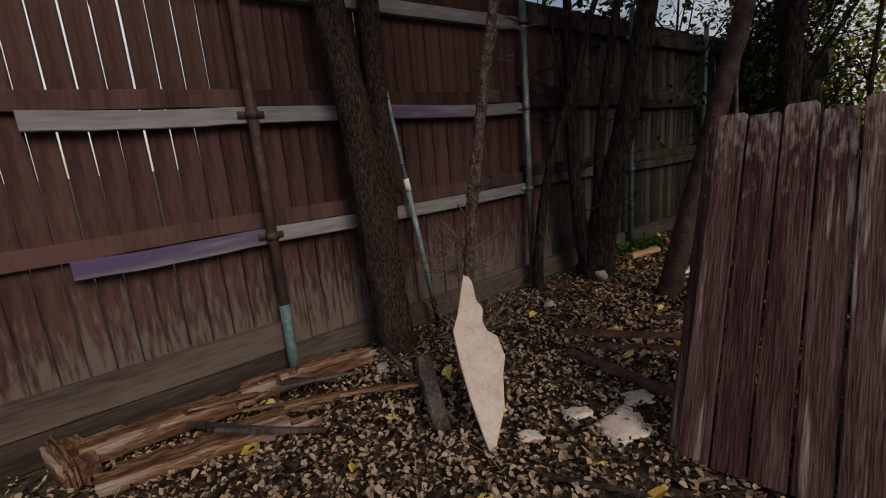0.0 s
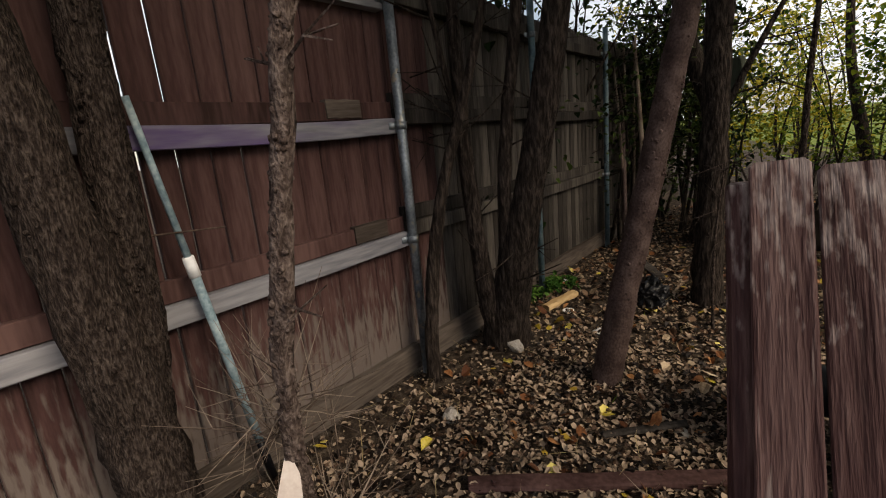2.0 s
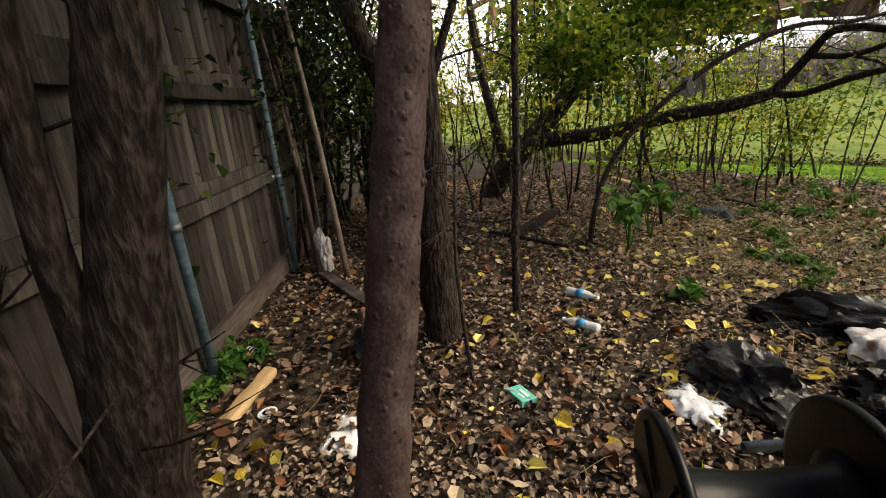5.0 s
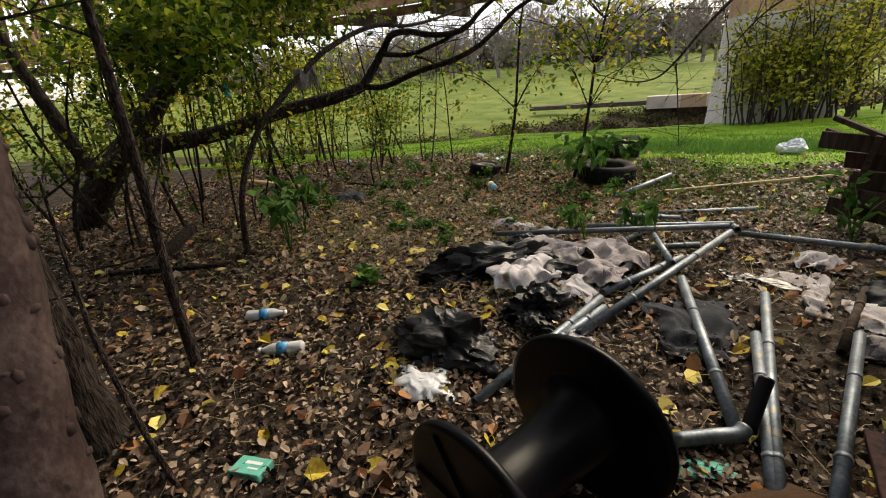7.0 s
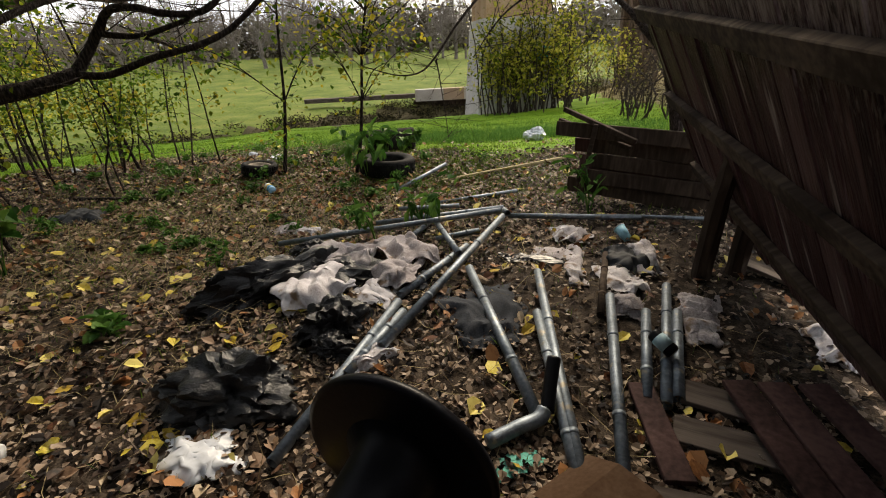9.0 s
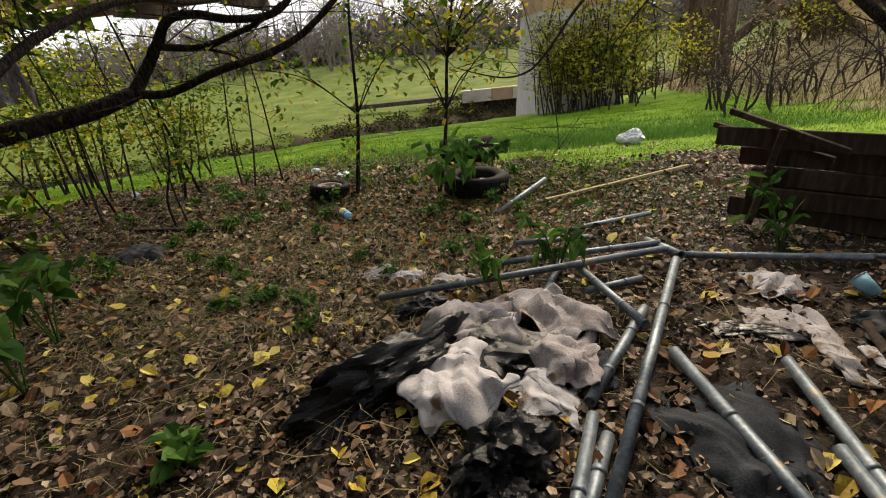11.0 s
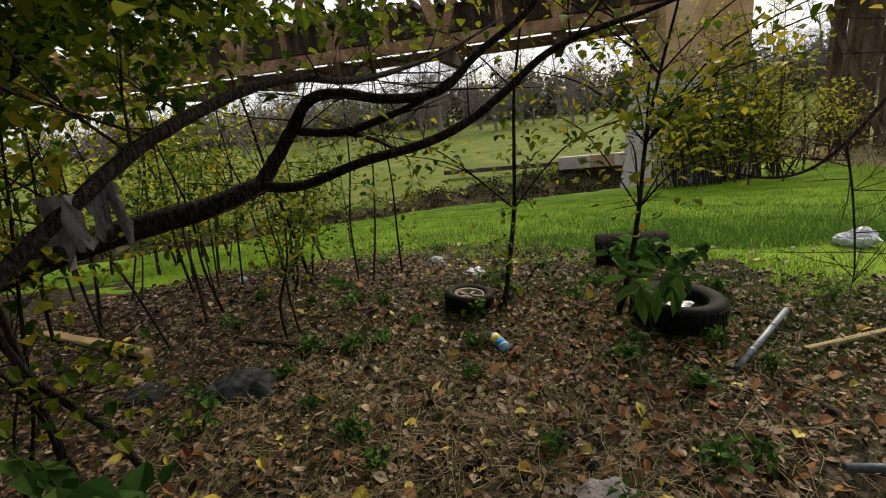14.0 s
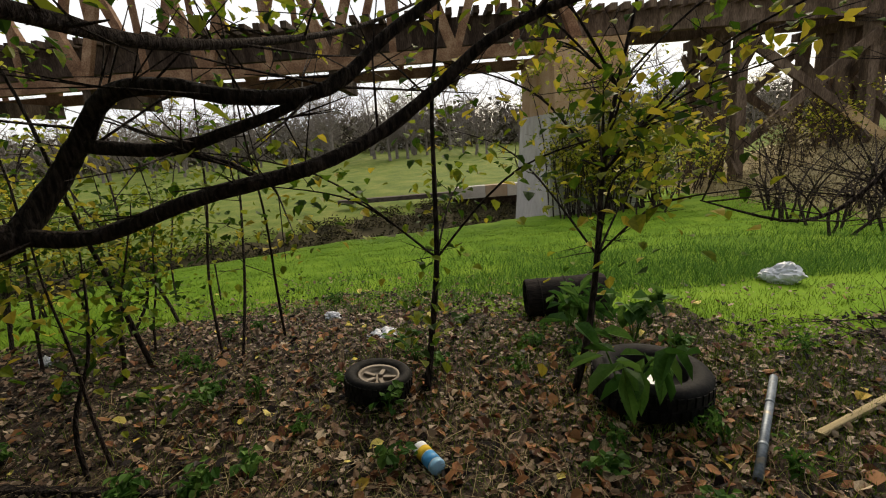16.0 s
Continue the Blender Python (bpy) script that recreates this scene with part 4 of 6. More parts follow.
timber((5.6, -2.95, height(5.6, -2.95) + 0.03), (4.5, -4.4, height(4.5, -4.4) + 0.03), 0.02, 0.02, 15, "pale straight pole lying in the grass", STRAW, 0.0)
timber((-0.1, 1.4, 0.02), (0.6, 1.25, 0.02), 0.012, 0.01, 16, "thin grey stick on bare soil", GREY_WOOD, 0.3)
timber((1.3, 1.15, 0.02), (1.65, 0.75, 0.02), 0.012, 0.01, 17, "thin grey stick on bare soil", GREY_WOOD, 0.3)
timber((4.3, 2.5, 0.015), (4.62, 2.2, 0.02), 0.012, 0.01, 18, "short dark stick on leaves", DARK_BARK, 0.3)


def sheet(corners, seed, name, label, category, mat, hump=0.06, wrinkle=0.03, n=16, thick=0.004, lift=0.012, group=""):
    """A crumpled cloth or film over four ground corners."""
    P = [Vector((x, y, 0)) for x, y in corners]
    c = sum(P, Vector()) / 4
    if mat == CLOTH:
        P = [c + (q - c) * 1.12 for q in P]
    bm = bmesh.new()
    grid = []
    for i in range(n + 1):
        row = []
        for j in range(n + 1):
            a, b = i / n, j / n
            p = P[0].lerp(P[1], a).lerp(P[3].lerp(P[2], a), b)
            e = 1 - max(abs(2 * a - 1), abs(2 * b - 1))
            k = Vector((noise.noise(Vector((a * 3, b * 3, seed))), noise.noise(Vector((a * 3, b * 3, seed + 9))), 0))
            p = p + k * 0.13 * (P[2] - P[0]).length * (1 - e) + Vector((noise.noise(Vector((a * 9, b * 9, seed))), noise.noise(Vector((a * 9, b * 9, seed + 3))), 0)) * 0.018
            z = 0.0
            for q, (freq, amp) in enumerate(((5.0, 1.2), (9.0, 0.5), (16.0, 0.12))):
                ang = seed * 1.7 + q * 1.1
                t = (p.x * math.cos(ang) + p.y * math.sin(ang)) * freq + 1.6 * noise.noise(Vector((p.x * 3, p.y * 3, seed + q)))
                z += amp * (abs(2 * (t - math.floor(t + 0.5))) - 0.5) * max(0.0, 0.45 + 1.3 * noise.noise(Vector((p.x * 2.4, p.y * 2.4, seed + 5 + q))))
            rim = 0.12 + 0.75 * smoothstep(-0.25, 0.3, noise.noise(Vector((p.x * 4.5, p.y * 4.5, seed + 7)))) if hump > 0.1 else 0.05
            z = wrinkle * z + hump * (rim + (1 - rim) * smoothstep(0, 0.5, e)) * (0.75 + 0.5 * noise.noise(Vector((a * 2, b * 2, seed + 2))))
            row.append(bm.verts.new((p.x - c.x, p.y - c.y, height(p.x, p.y) + max(lift, lift + z) - height(c.x, c.y))))
        grid.append(row)
    for i in range(n):
        for j in range(n):
            bm.faces.new((grid[i][j], grid[i + 1][j], grid[i + 1][j + 1], grid[i][j + 1]))
    ob = thing(name, Matrix.Translation(on(c.x, c.y)), label, category, group, data=mesh_of(bm, name, mat, 30))
    s = ob.modifiers.new("thickness", "SOLIDIFY")
    s.thickness = thick
    return ob


def bag(x, y, sx, sy, sz, rot, seed, label, mat=None, name="bin_bag", category="plastic bag"):
    """A crumpled heap of plastic film with sharp creases."""
    bm = bmesh.new()
    bmesh.ops.create_icosphere(bm, subdivisions=5, radius=1)
    rb = random.Random(int(seed * 10))
    for v in bm.verts:
        q = v.co.copy()
        w = q + Vector((noise.noise(q * 2 + Vector((seed, 1, 0))), noise.noise(q * 2 + Vector((seed, 5, 0))), noise.noise(q * 2 + Vector((seed, 9, 0))))) * 0.5
        n = 0.4 * noise.noise(q * 1.3 + Vector((seed, 0, 0))) - 0.2
        n += 0.42 * (0.35 - abs(noise.noise(w * 1.7 + Vector((0, seed, 0))))) + 0.2 * (0.3 - abs(noise.noise(w * 3.0 + Vector((0, seed, 2))))) + 0.06 * (0.3 - abs(noise.noise(w * 7 + Vector((0, seed, 7)))))
        v.co = q * (1 + n) + Vector((rb.gauss(0, 1), rb.gauss(0, 1), rb.gauss(0, 1))) * 0.0012
        v.co.z = max(v.co.z, -0.25)
    m = Matrix.Translation(on(x, y, 0.22 * sz)) @ pose(0, 0, 0, 0, 0, rot) @ Matrix.Diagonal((sx, sy, sz, 1))
    return thing(name, m, label, category, data=mesh_of(bm, name, mat or BAG, 42))


rsp = random.Random(17)
for k in range(12):
    x, y, L, an = rsp.uniform(-0.3, 1.0), 2.24 + rsp.uniform(-0.2, 0.22), rsp.uniform(0.15, 0.5), rsp.gauss(0.05, 0.3)
    timber((x, y, 0.09 + rsp.uniform(-0.05, 0.07)), (x + L * math.cos(an), y + L * math.sin(an), 0.07 + rsp.uniform(-0.04, 0.07)), rsp.uniform(0.008, 0.025), rsp.uniform(0.006, 0.018), 30 + k, "splinter broken off the rotten beam", ROTTEN if k % 3 else GREY_WOOD, 0.5)
# torn wallboard leaning on the stump, and its crumbs
bm = bmesh.new()
shape = [(0, 0), (0.05, 0.1), (0.13, 0.24), (0.16, 0.4), (0.2, 0.5), (0.17, 0.62), (0.1, 0.66), (0.08, 0.72), (0.1, 0.8), (0.06, 0.86), (0.05, 0.99), (0.0, 1.08), (-0.06, 0.9), (-0.1, 0.78), (-0.15, 0.68), (-0.13, 0.5), (-0.09, 0.3)]
lo = [bm.verts.new((x * 0.72, y * 1.04, 0)) for x, y in shape]
hi = [bm.verts.new((x * 0.72 + 0.003, y * 1.04 + 0.002, 0.012)) for x, y in shape]
bm.faces.new(lo[::-1])
bm.faces.new(hi)
for k in range(len(shape)):
    bm.faces.new((lo[k], lo[(k + 1) % len(shape)], hi[(k + 1) % len(shape)], hi[k]))
DW = frame_of((1.192, 1.365, -0.030), (1.834, 1.086, -0.030), (1.547, 2.182, 0.59))
thing("wallboard_piece", DW, "torn pale wallboard shard leaning over the dirt", "wallboard", data=mesh_of(bm, "wallboard_piece", DRYWALL))
for k, (pts, lab) in enumerate(((((1.72, 1.3), (1.98, 1.34), (1.9, 1.12), (1.68, 1.1)), "broken pale wallboard fragment on soil"), (((1.68, 1.5), (1.8, 1.44), (1.78, 1.34), (1.64, 1.4)), "small pale wallboard crumb on soil"), (((2.02, 1.42), (2.16, 1.38), (2.1, 1.26), (1.98, 1.32)), "small pale wallboard crumb on soil"), (((1.38, 1.44), (1.5, 1.42), (1.46, 1.34), (1.36, 1.38)), "small pale wallboard crumb on soil"), (((2.2, 1.32), (2.28, 1.3), (2.26, 1.2), (2.18, 1.24)), "small pale wallboard crumb on soil"))):
    sheet(pts, 300 + k, "wallboard_piece", lab, "wallboard", DRYWALL, 0.012, 0.012, 10, 0.01, 0.015)
# pole leaning on the fence
rod = thing("pole", Matrix(), "chalky blue telescopic pole leaning on the fence", "pole")
a, b = Vector((1.66, 2.9, 0.05)), Vector((1.425, 2.885, 1.775))
bm = bmesh.new()
tube(bm, [a.lerp(b, 0.12), a.lerp(b, 0.62)], [0.019, 0.019], 14)
part("lower_tube", bm, ROD, rod, "", True)
bm = bmesh.new()
tube(bm, [a.lerp(b, 0.6), b], [0.0145, 0.013], 12)
part("upper_tube", bm, ROD, rod, "", True)
bm = bmesh.new()
tube(bm, [a.lerp(b, 0.595), a.lerp(b, 0.645)], [0.024, 0.022], 14)
part("collar", bm, WHITE, rod, "pale locking collar", True)
bm = bmesh.new()
tube(bm, [a, a.lerp(b, 0.125)], [0.02, 0.019], 12)
part("grip", bm, BLACK, rod, "dark end grip", True)
bm = bmesh.new()
tube(bm, [(1.4, 2.88, 1.27), (1.66, 2.85, 1.26)], [0.004, 0.003], 6)
part("cross_wire", bm, TWIG, rod)
bm = bmesh.new()
twigs(bm, [Vector((1.6, 2.35, 0.5)), Vector((1.62, 2.3, 0.8))], 60, 0.4, 0.0025, 5)
twigs(bm, [Vector((1.55, 2.35, 0.1)), Vector((1.75, 2.2, 0.25))], 60, 0.4, 0.0025, 6)
thing("dry_weeds", Matrix(), "tangle of dry leafless weed stems by the sapling", "weeds", kind="stuff", data=mesh_of(bm, "dry_weeds", TWIG))
bag(0.95, 2.72, 0.1, 0.08, 0.06, 20, 3.0, "crumpled dusty black plastic by the trunk", DUSTY_BAG)
# sticks, rag and litter along the fence
for k, (p, q, rr, mt) in enumerate((((6.23, 3.74, 0), (6.9, 4.2, 2.14), 0.03, POLE_RED), ((6.2, 3.46, 0), (6.74, 3.92, 2.5), 0.03, TWIG), ((6.55, 3.95, 0), (7.0, 4.2, 2.5), 0.02, TWIG), ((6.42, 3.85, 0.0), (6.6, 4.1, 2.2), 0.02, TWIG), ((6.9, 4.02, 0), (7.35, 4.28, 2.4), 0.02, TWIG))):
    thing("stick", Matrix.Translation(p), "long bare stick leaning on the fence", "stick", "sticks leaning on the fence", data=mesh_of(limb([(0, 0, 0), ((q[0] - p[0]) * 0.45 + 0.03, (q[1] - p[1]) * 0.5 - 0.02, q[2] * 0.5), Vector(q) - Vector(p)], [rr, rr * 0.9, rr * 0.7], 8, 0.15, k), "stick", mt, True))
timber((6.2, 3.7, 0.04), (5.45, 2.93, 0.04), 0.05, 0.02, 51, "weathered grey board lying on leaves by the sticks", GREY_WOOD, 0.0)
timber((7.4, 2.26, 0.04), (6.8, 1.47, 0.04), 0.022, 0.02, 52, "dark crooked fallen branch on the litter", DARK_BARK, 0.4)
bag(6.35, 3.74, 0.1, 0.09, 0.34, 0, 4.0, "dirty white rag tied round leaning sticks", CLOTH, "rag", "rag")
bag(4.86, 2.72, 0.2, 0.17, 0.17, 30, 5.0, "black rubbish bag slumped beside a dark trunk")
sheet(((4.02, 2.74), (4.3, 2.72), (4.26, 2.57), (3.99, 2.52)), 401, "paper_sheet", "creased white paper sheet on the leaves", "paper", WHITE, 0.02, 0.008, 12, 0.003)


def lathe(profile, sides=24, scale=1.0):
    """A turned solid from (radius, height) pairs."""
    bm = bmesh.new()
    rings = [[bm.verts.new((r * math.cos(2 * math.pi * k / sides), r * math.sin(2 * math.pi * k / sides), z)) for k in range(sides)] for r, z in profile]
    for r0, r1 in zip(rings, rings[1:]):
        for k in range(sides):
            bm.faces.new((r0[k], r0[(k + 1) % sides], r1[(k + 1) % sides], r1[k]))
    if profile[0][0] > 1e-4:
        bm.faces.new(rings[0][::-1])
    if profile[-1][0] > 1e-4:
        bm.faces.new(rings[-1])
    return bm


PET = bpy.data.materials.new("clear_plastic")
PET.use_nodes = True
pb = PET.node_tree.nodes["Principled BSDF"]
pb.inputs["Transmission Weight"].default_value, pb.inputs["Roughness"].default_value = 0.4, 0.2
pb.inputs["Base Color"].default_value, pb.inputs["IOR"].default_value = (0.85, 0.87, 0.88, 1), 1.2
for x, y, rz, lab in ((5.72, 1.46, 236, "empty clear plastic bottle with a blue label"), (5.22, 1.49, 56, "crushed clear plastic bottle with a blue label")):
    bt = thing("bottle", Matrix.Translation(on(x, y, 0.034)) @ pose(0, 0, 0, 0, 90, rz) @ Matrix.Scale(1.1, 4), lab, "bottle", "plastic bottles")
    part("body", lathe([(0.026, -0.1), (0.032, -0.09), (0.03, -0.03), (0.032, 0.02), (0.03, 0.06), (0.013, 0.1), (0.012, 0.115)]), PET, bt, "", True)
    part("label", lathe([(0.0325, -0.02), (0.0328, 0.03)]), BLUE, bt, "blue paper label", True)
    part("cap", lathe([(0.0145, 0.1155), (0.0145, 0.13), (0.002, 0.131)]), WHITE, bt, "white screw cap", True)
cn = thing("canister", Matrix.Translation(on(7.4, -1.96, 0.045)) @ pose(0, 0, 0, 0, 90, 152), "white and blue cleaning wipes canister lying on leaves", "canister")
part("body", lathe([(0.04, -0.1), (0.043, -0.095), (0.043, 0.075)]), WHITE, cn, "", True)
part("blue_band", lathe([(0.0436, 0.0), (0.0436, 0.07)]), BLUE, cn, "blue printed band", True)
part("yellow_band", lathe([(0.0437, -0.055), (0.0437, -0.005)]), YELLOW, cn, "yellow printed band", True)
part("lid", lathe([(0.044, 0.0752), (0.044, 0.098), (0.04, 0.104), (0.003, 0.104)]), flat("pale_blue_lid", (0.25, 0.5, 0.7), 0.4), cn, "pale blue lid", True)
for q in (-0.035, -0.02, 0.03, 0.05):
    part("print_bar", boxed((0.0432, -0.016, q - 0.004), (0.0442, 0.016, q + 0.004)), RED_PAINT if q > 0 else BLUE, cn)
gb = thing("carton", Matrix.Translation(on(4.47, 1.86, 0.02)) @ pose(0, 0, 0, 4, 5, 35), "flattened mint-green carton on the litter", "carton")
part("body", boxed((-0.075, -0.045, -0.018), (0.075, 0.045, 0.018), 0.004), MINT, gb)
part("print_bar", boxed((-0.05, -0.02, 0.0182), (0.03, -0.005, 0.019)), WHITE, gb)
part("print_bar", boxed((-0.05, 0.01, 0.0182), (0.0, 0.018, 0.019)), WHITE, gb)
part("flap", boxed((0.076, -0.04, -0.015), (0.115, 0.04, -0.011)), CARD, gb)
dc = thing("dish", Matrix.Translation(on(4.25, 3.12, 0.004)), "small white plastic dish on the leaves", "dish", data=mesh_of(lathe([(0.028, 0), (0.045, 0.02), (0.05, 0.022), (0.042, 0.019), (0.026, 0.004), (0.002, 0.004)]), "dish", WHITE, True))
cc = thing("drink_can", Matrix.Translation(on(4.8, 3.54, 0.034)) @ pose(0, 0, 0, 0, 90, 70), "dark can with pale blue stripes by the fence", "can")
part("body", lathe([(0.026, -0.06), (0.033, -0.05), (0.033, 0.05), (0.026, 0.06)]), BLACK, cc, "", True)
for q in (-0.03, 0.0, 0.03):
    part("stripe", lathe([(0.0334, q), (0.0334, q + 0.014)]), WHITE, cc)

# ---- cable spool ----
ca, cb = Vector((3.58, 1.43, 0.285)), Vector((3.61, 0.96, 0.305))
SP = Matrix.Translation((ca + cb) / 2) @ (cb - ca).to_track_quat("Z", "Y").to_matrix().to_4x4()
hl = (cb - ca).length / 2
spool = thing("cable_spool", SP, "empty black plastic cable spool lying on its side", "cable spool")
part("drum", lathe([(0.17, -hl + 0.01), (0.12, -hl + 0.05), (0.105, 0), (0.12, hl - 0.05), (0.17, hl - 0.01)], 40), BLACK, spool, "", True)
for s in (-1, 1):
    R = 0.28 if s < 0 else 0.3
    prof = [(0.05, s * hl + 0.018), (R - 0.02, s * hl + 0.02), (R - 0.004, s * hl + 0.014), (R, s * hl), (R - 0.004, s * hl - 0.014), (R - 0.02, s * hl - 0.016), (0.05, s * hl - 0.014)]
    fl = part("flange", lathe([(0.002, prof[0][1])] + prof + [(0.002, prof[-1][1])], 56), BLACK, spool, "", True)
    for k in range(6):
        a = k * math.pi / 3
        part("rib", boxed((0.06, -0.006, s * hl + (0.02 if s > 0 else -0.026)), (R - 0.03, 0.006, s * hl + (0.026 if s > 0 else -0.017)), 0, Matrix.Rotation(a, 4, "Z")), BLACK, fl)

# ---- pipes ----
def pipe(p, q, r=0.024, label="galvanised steel tube lying on the litter", bend=None, mat=None):
    """p, q: (x, y, height of the axis over the ground)."""
    P, Q = Vector(on(p[0], p[1], p[2])), Vector(on(q[0], q[1], q[2]))
    t = thing("pipe", Matrix.Translation(P), label, "pipe", "scattered steel pipes")
    d = (Q - P).normalized()
    a = d.orthogonal().normalized()
    c = d.cross(a)
    bm = bmesh.new()
    L = (Q - P).length
    rows = []
    for z, rad in ((0, r), (L, r), (L, r - 0.004), (0, r - 0.004)):
        rows.append([bm.verts.new(d * z + (a * math.cos(k * math.pi / 8) + c * math.sin(k * math.pi / 8)) * rad) for k in range(16)])
    for r0, r1 in zip(rows, rows[1:] + rows[:1]):
        for k in range(16):
            bm.faces.new((r0[k], r0[(k + 1) % 16], r1[(k + 1) % 16], r1[k]))
    part("tube", bm, mat or STEEL, t, "", True)
    for f in (0.3, 0.72):
        bm = bmesh.new()
        tube(bm, [d * (L * f - 0.012), d * (L * f + 0.012)], [r + 0.002, r + 0.002], 16)
        part("sleeve", bm, mat or STEEL, t, "", True)
    return t


pipe((4.24, -1.44, 0.15), (4.18, 0.28, 0.05), 0.024, "bright galvanised tube across a rubbish heap")
pipe((4.31, -0.94, 0.06), (4.36, -0.16, 0.05), 0.024)
pipe((5.78, -0.58, 0.06), (4.33, -1.62, 0.15), 0.022)
pipe((5.39, -1.34, 0.05), (4.38, -1.82, 0.12), 0.022)
pipe((4.77, -1.34, 0.1), (4.27, -0.74, 0.08), 0.022)
pipe((4.13, -0.6, 0.05), (3.37, 0.39, 0.05), 0.026, "long drilled galvanised tube ending in an elbow")
pipe((3.73, -0.72, 0.05), (3.05, 0.85, 0.035), 0.024)
pipe((3.6, -0.3, 0.04), (3.12, 0.7, 0.035), 0.024)
pipe((3.29, -0.6, 0.05), (3.03, 0.58, 0.035), 0.024)
pipe((4.33, -0.1, 0.05), (4.17, 0.98, 0.03), 0.024)
pipe((4.26, -0.04, 0.04), (4.22, 0.5, 0.04), 0.024)
pipe((4.3, -1.72, 0.08), (3.3, -2.0, 0.05), 0.022)
pipe((5.2, -2.1, 0.03), (4.6, -2.77, 0.04), 0.02)
pipe((4.5, -2.06, 0.05), (4.22, -1.5, 0.16), 0.024)
pipe((4.66, -1.12, 0.04), (4.4, -1.35, 0.05), 0.022)
pipe((4.87, -1.0, 0.04), (4.95, -1.6, 0.05), 0.022)
pipe((3.1, -0.53, 0.04), (3.02, 0.1, 0.04), 0.024)
pipe((3.03, -0.84, 0.05), (2.95, 0.1, 0.04), 0.024)
pipe((2.96, -0.59, 0.04), (2.91, 0.05, 0.04), 0.024)
pipe((3.42, -1.2, 0.04), (3.3, -0.4, 0.05), 0.02, "dark rusty tube on the litter", None, TIMBER)
pipe((5.76, -3.35, 0.1), (5.9, -2.45, 0.03), 0.022)
pipe((5.35, -1.65, 0.1), (4.9, -2.0, 0.06), 0.02)
pipe((3.5, -2.02, 0.05), (2.8, -2.1, 0.05), 0.015)
el = thing("pipe_elbow", Matrix(), "galvanised elbow fitting with a black upright stub", "pipe", "scattered steel pipes")
bm = bmesh.new()
p, r = smooth_path([(3.5, 0.58, 0.05), (3.42, 0.46, 0.05), (3.37, 0.4, 0.055), (3.36, 0.36, 0.07)], [0.028, 0.028, 0.029, 0.029], 4)
tube(bm, p, r, 16)
part("elbow_tube", bm, STEEL, el, "", True)
part("stub", mesh_of(limb([(3.35, 0.36, 0.06), (3.37, 0.25, 0.13), (3.38, 0.18, 0.18)], [0.028, 0.028, 0.028], 16, 0), "stub", BLACK, True), None, el, "black plastic stub")

# ---- rubbish heap ----
bag(5.2, 0.05, 0.5, 0.17, 0.2, 72, 11, "long black plastic sheet bunched beside pale cloth", BAG, "plastic_sheet", "plastic sheet")
bag(4.62, 0.78, 0.34, 0.24, 0.17, 20, 12, "crumpled black bin bag on yellow leaves")
bag(4.55, 0.2, 0.2, 0.16, 0.16, 50, 13, "knotted black bin bag in the rubbish heap")
bag(4.42, 0.35, 0.13, 0.1, 0.1, 10, 14, "small black plastic bundle on leaves")
bag(5.45, -0.62, 0.18, 0.12, 0.09, 40, 15, "small black plastic bundle on leaves")
bag(4.85, -0.35, 0.3, 0.26, 0.1, 0, 16, "dark stuffing under dirty cloths", BAG, "stuffing", "rubbish")
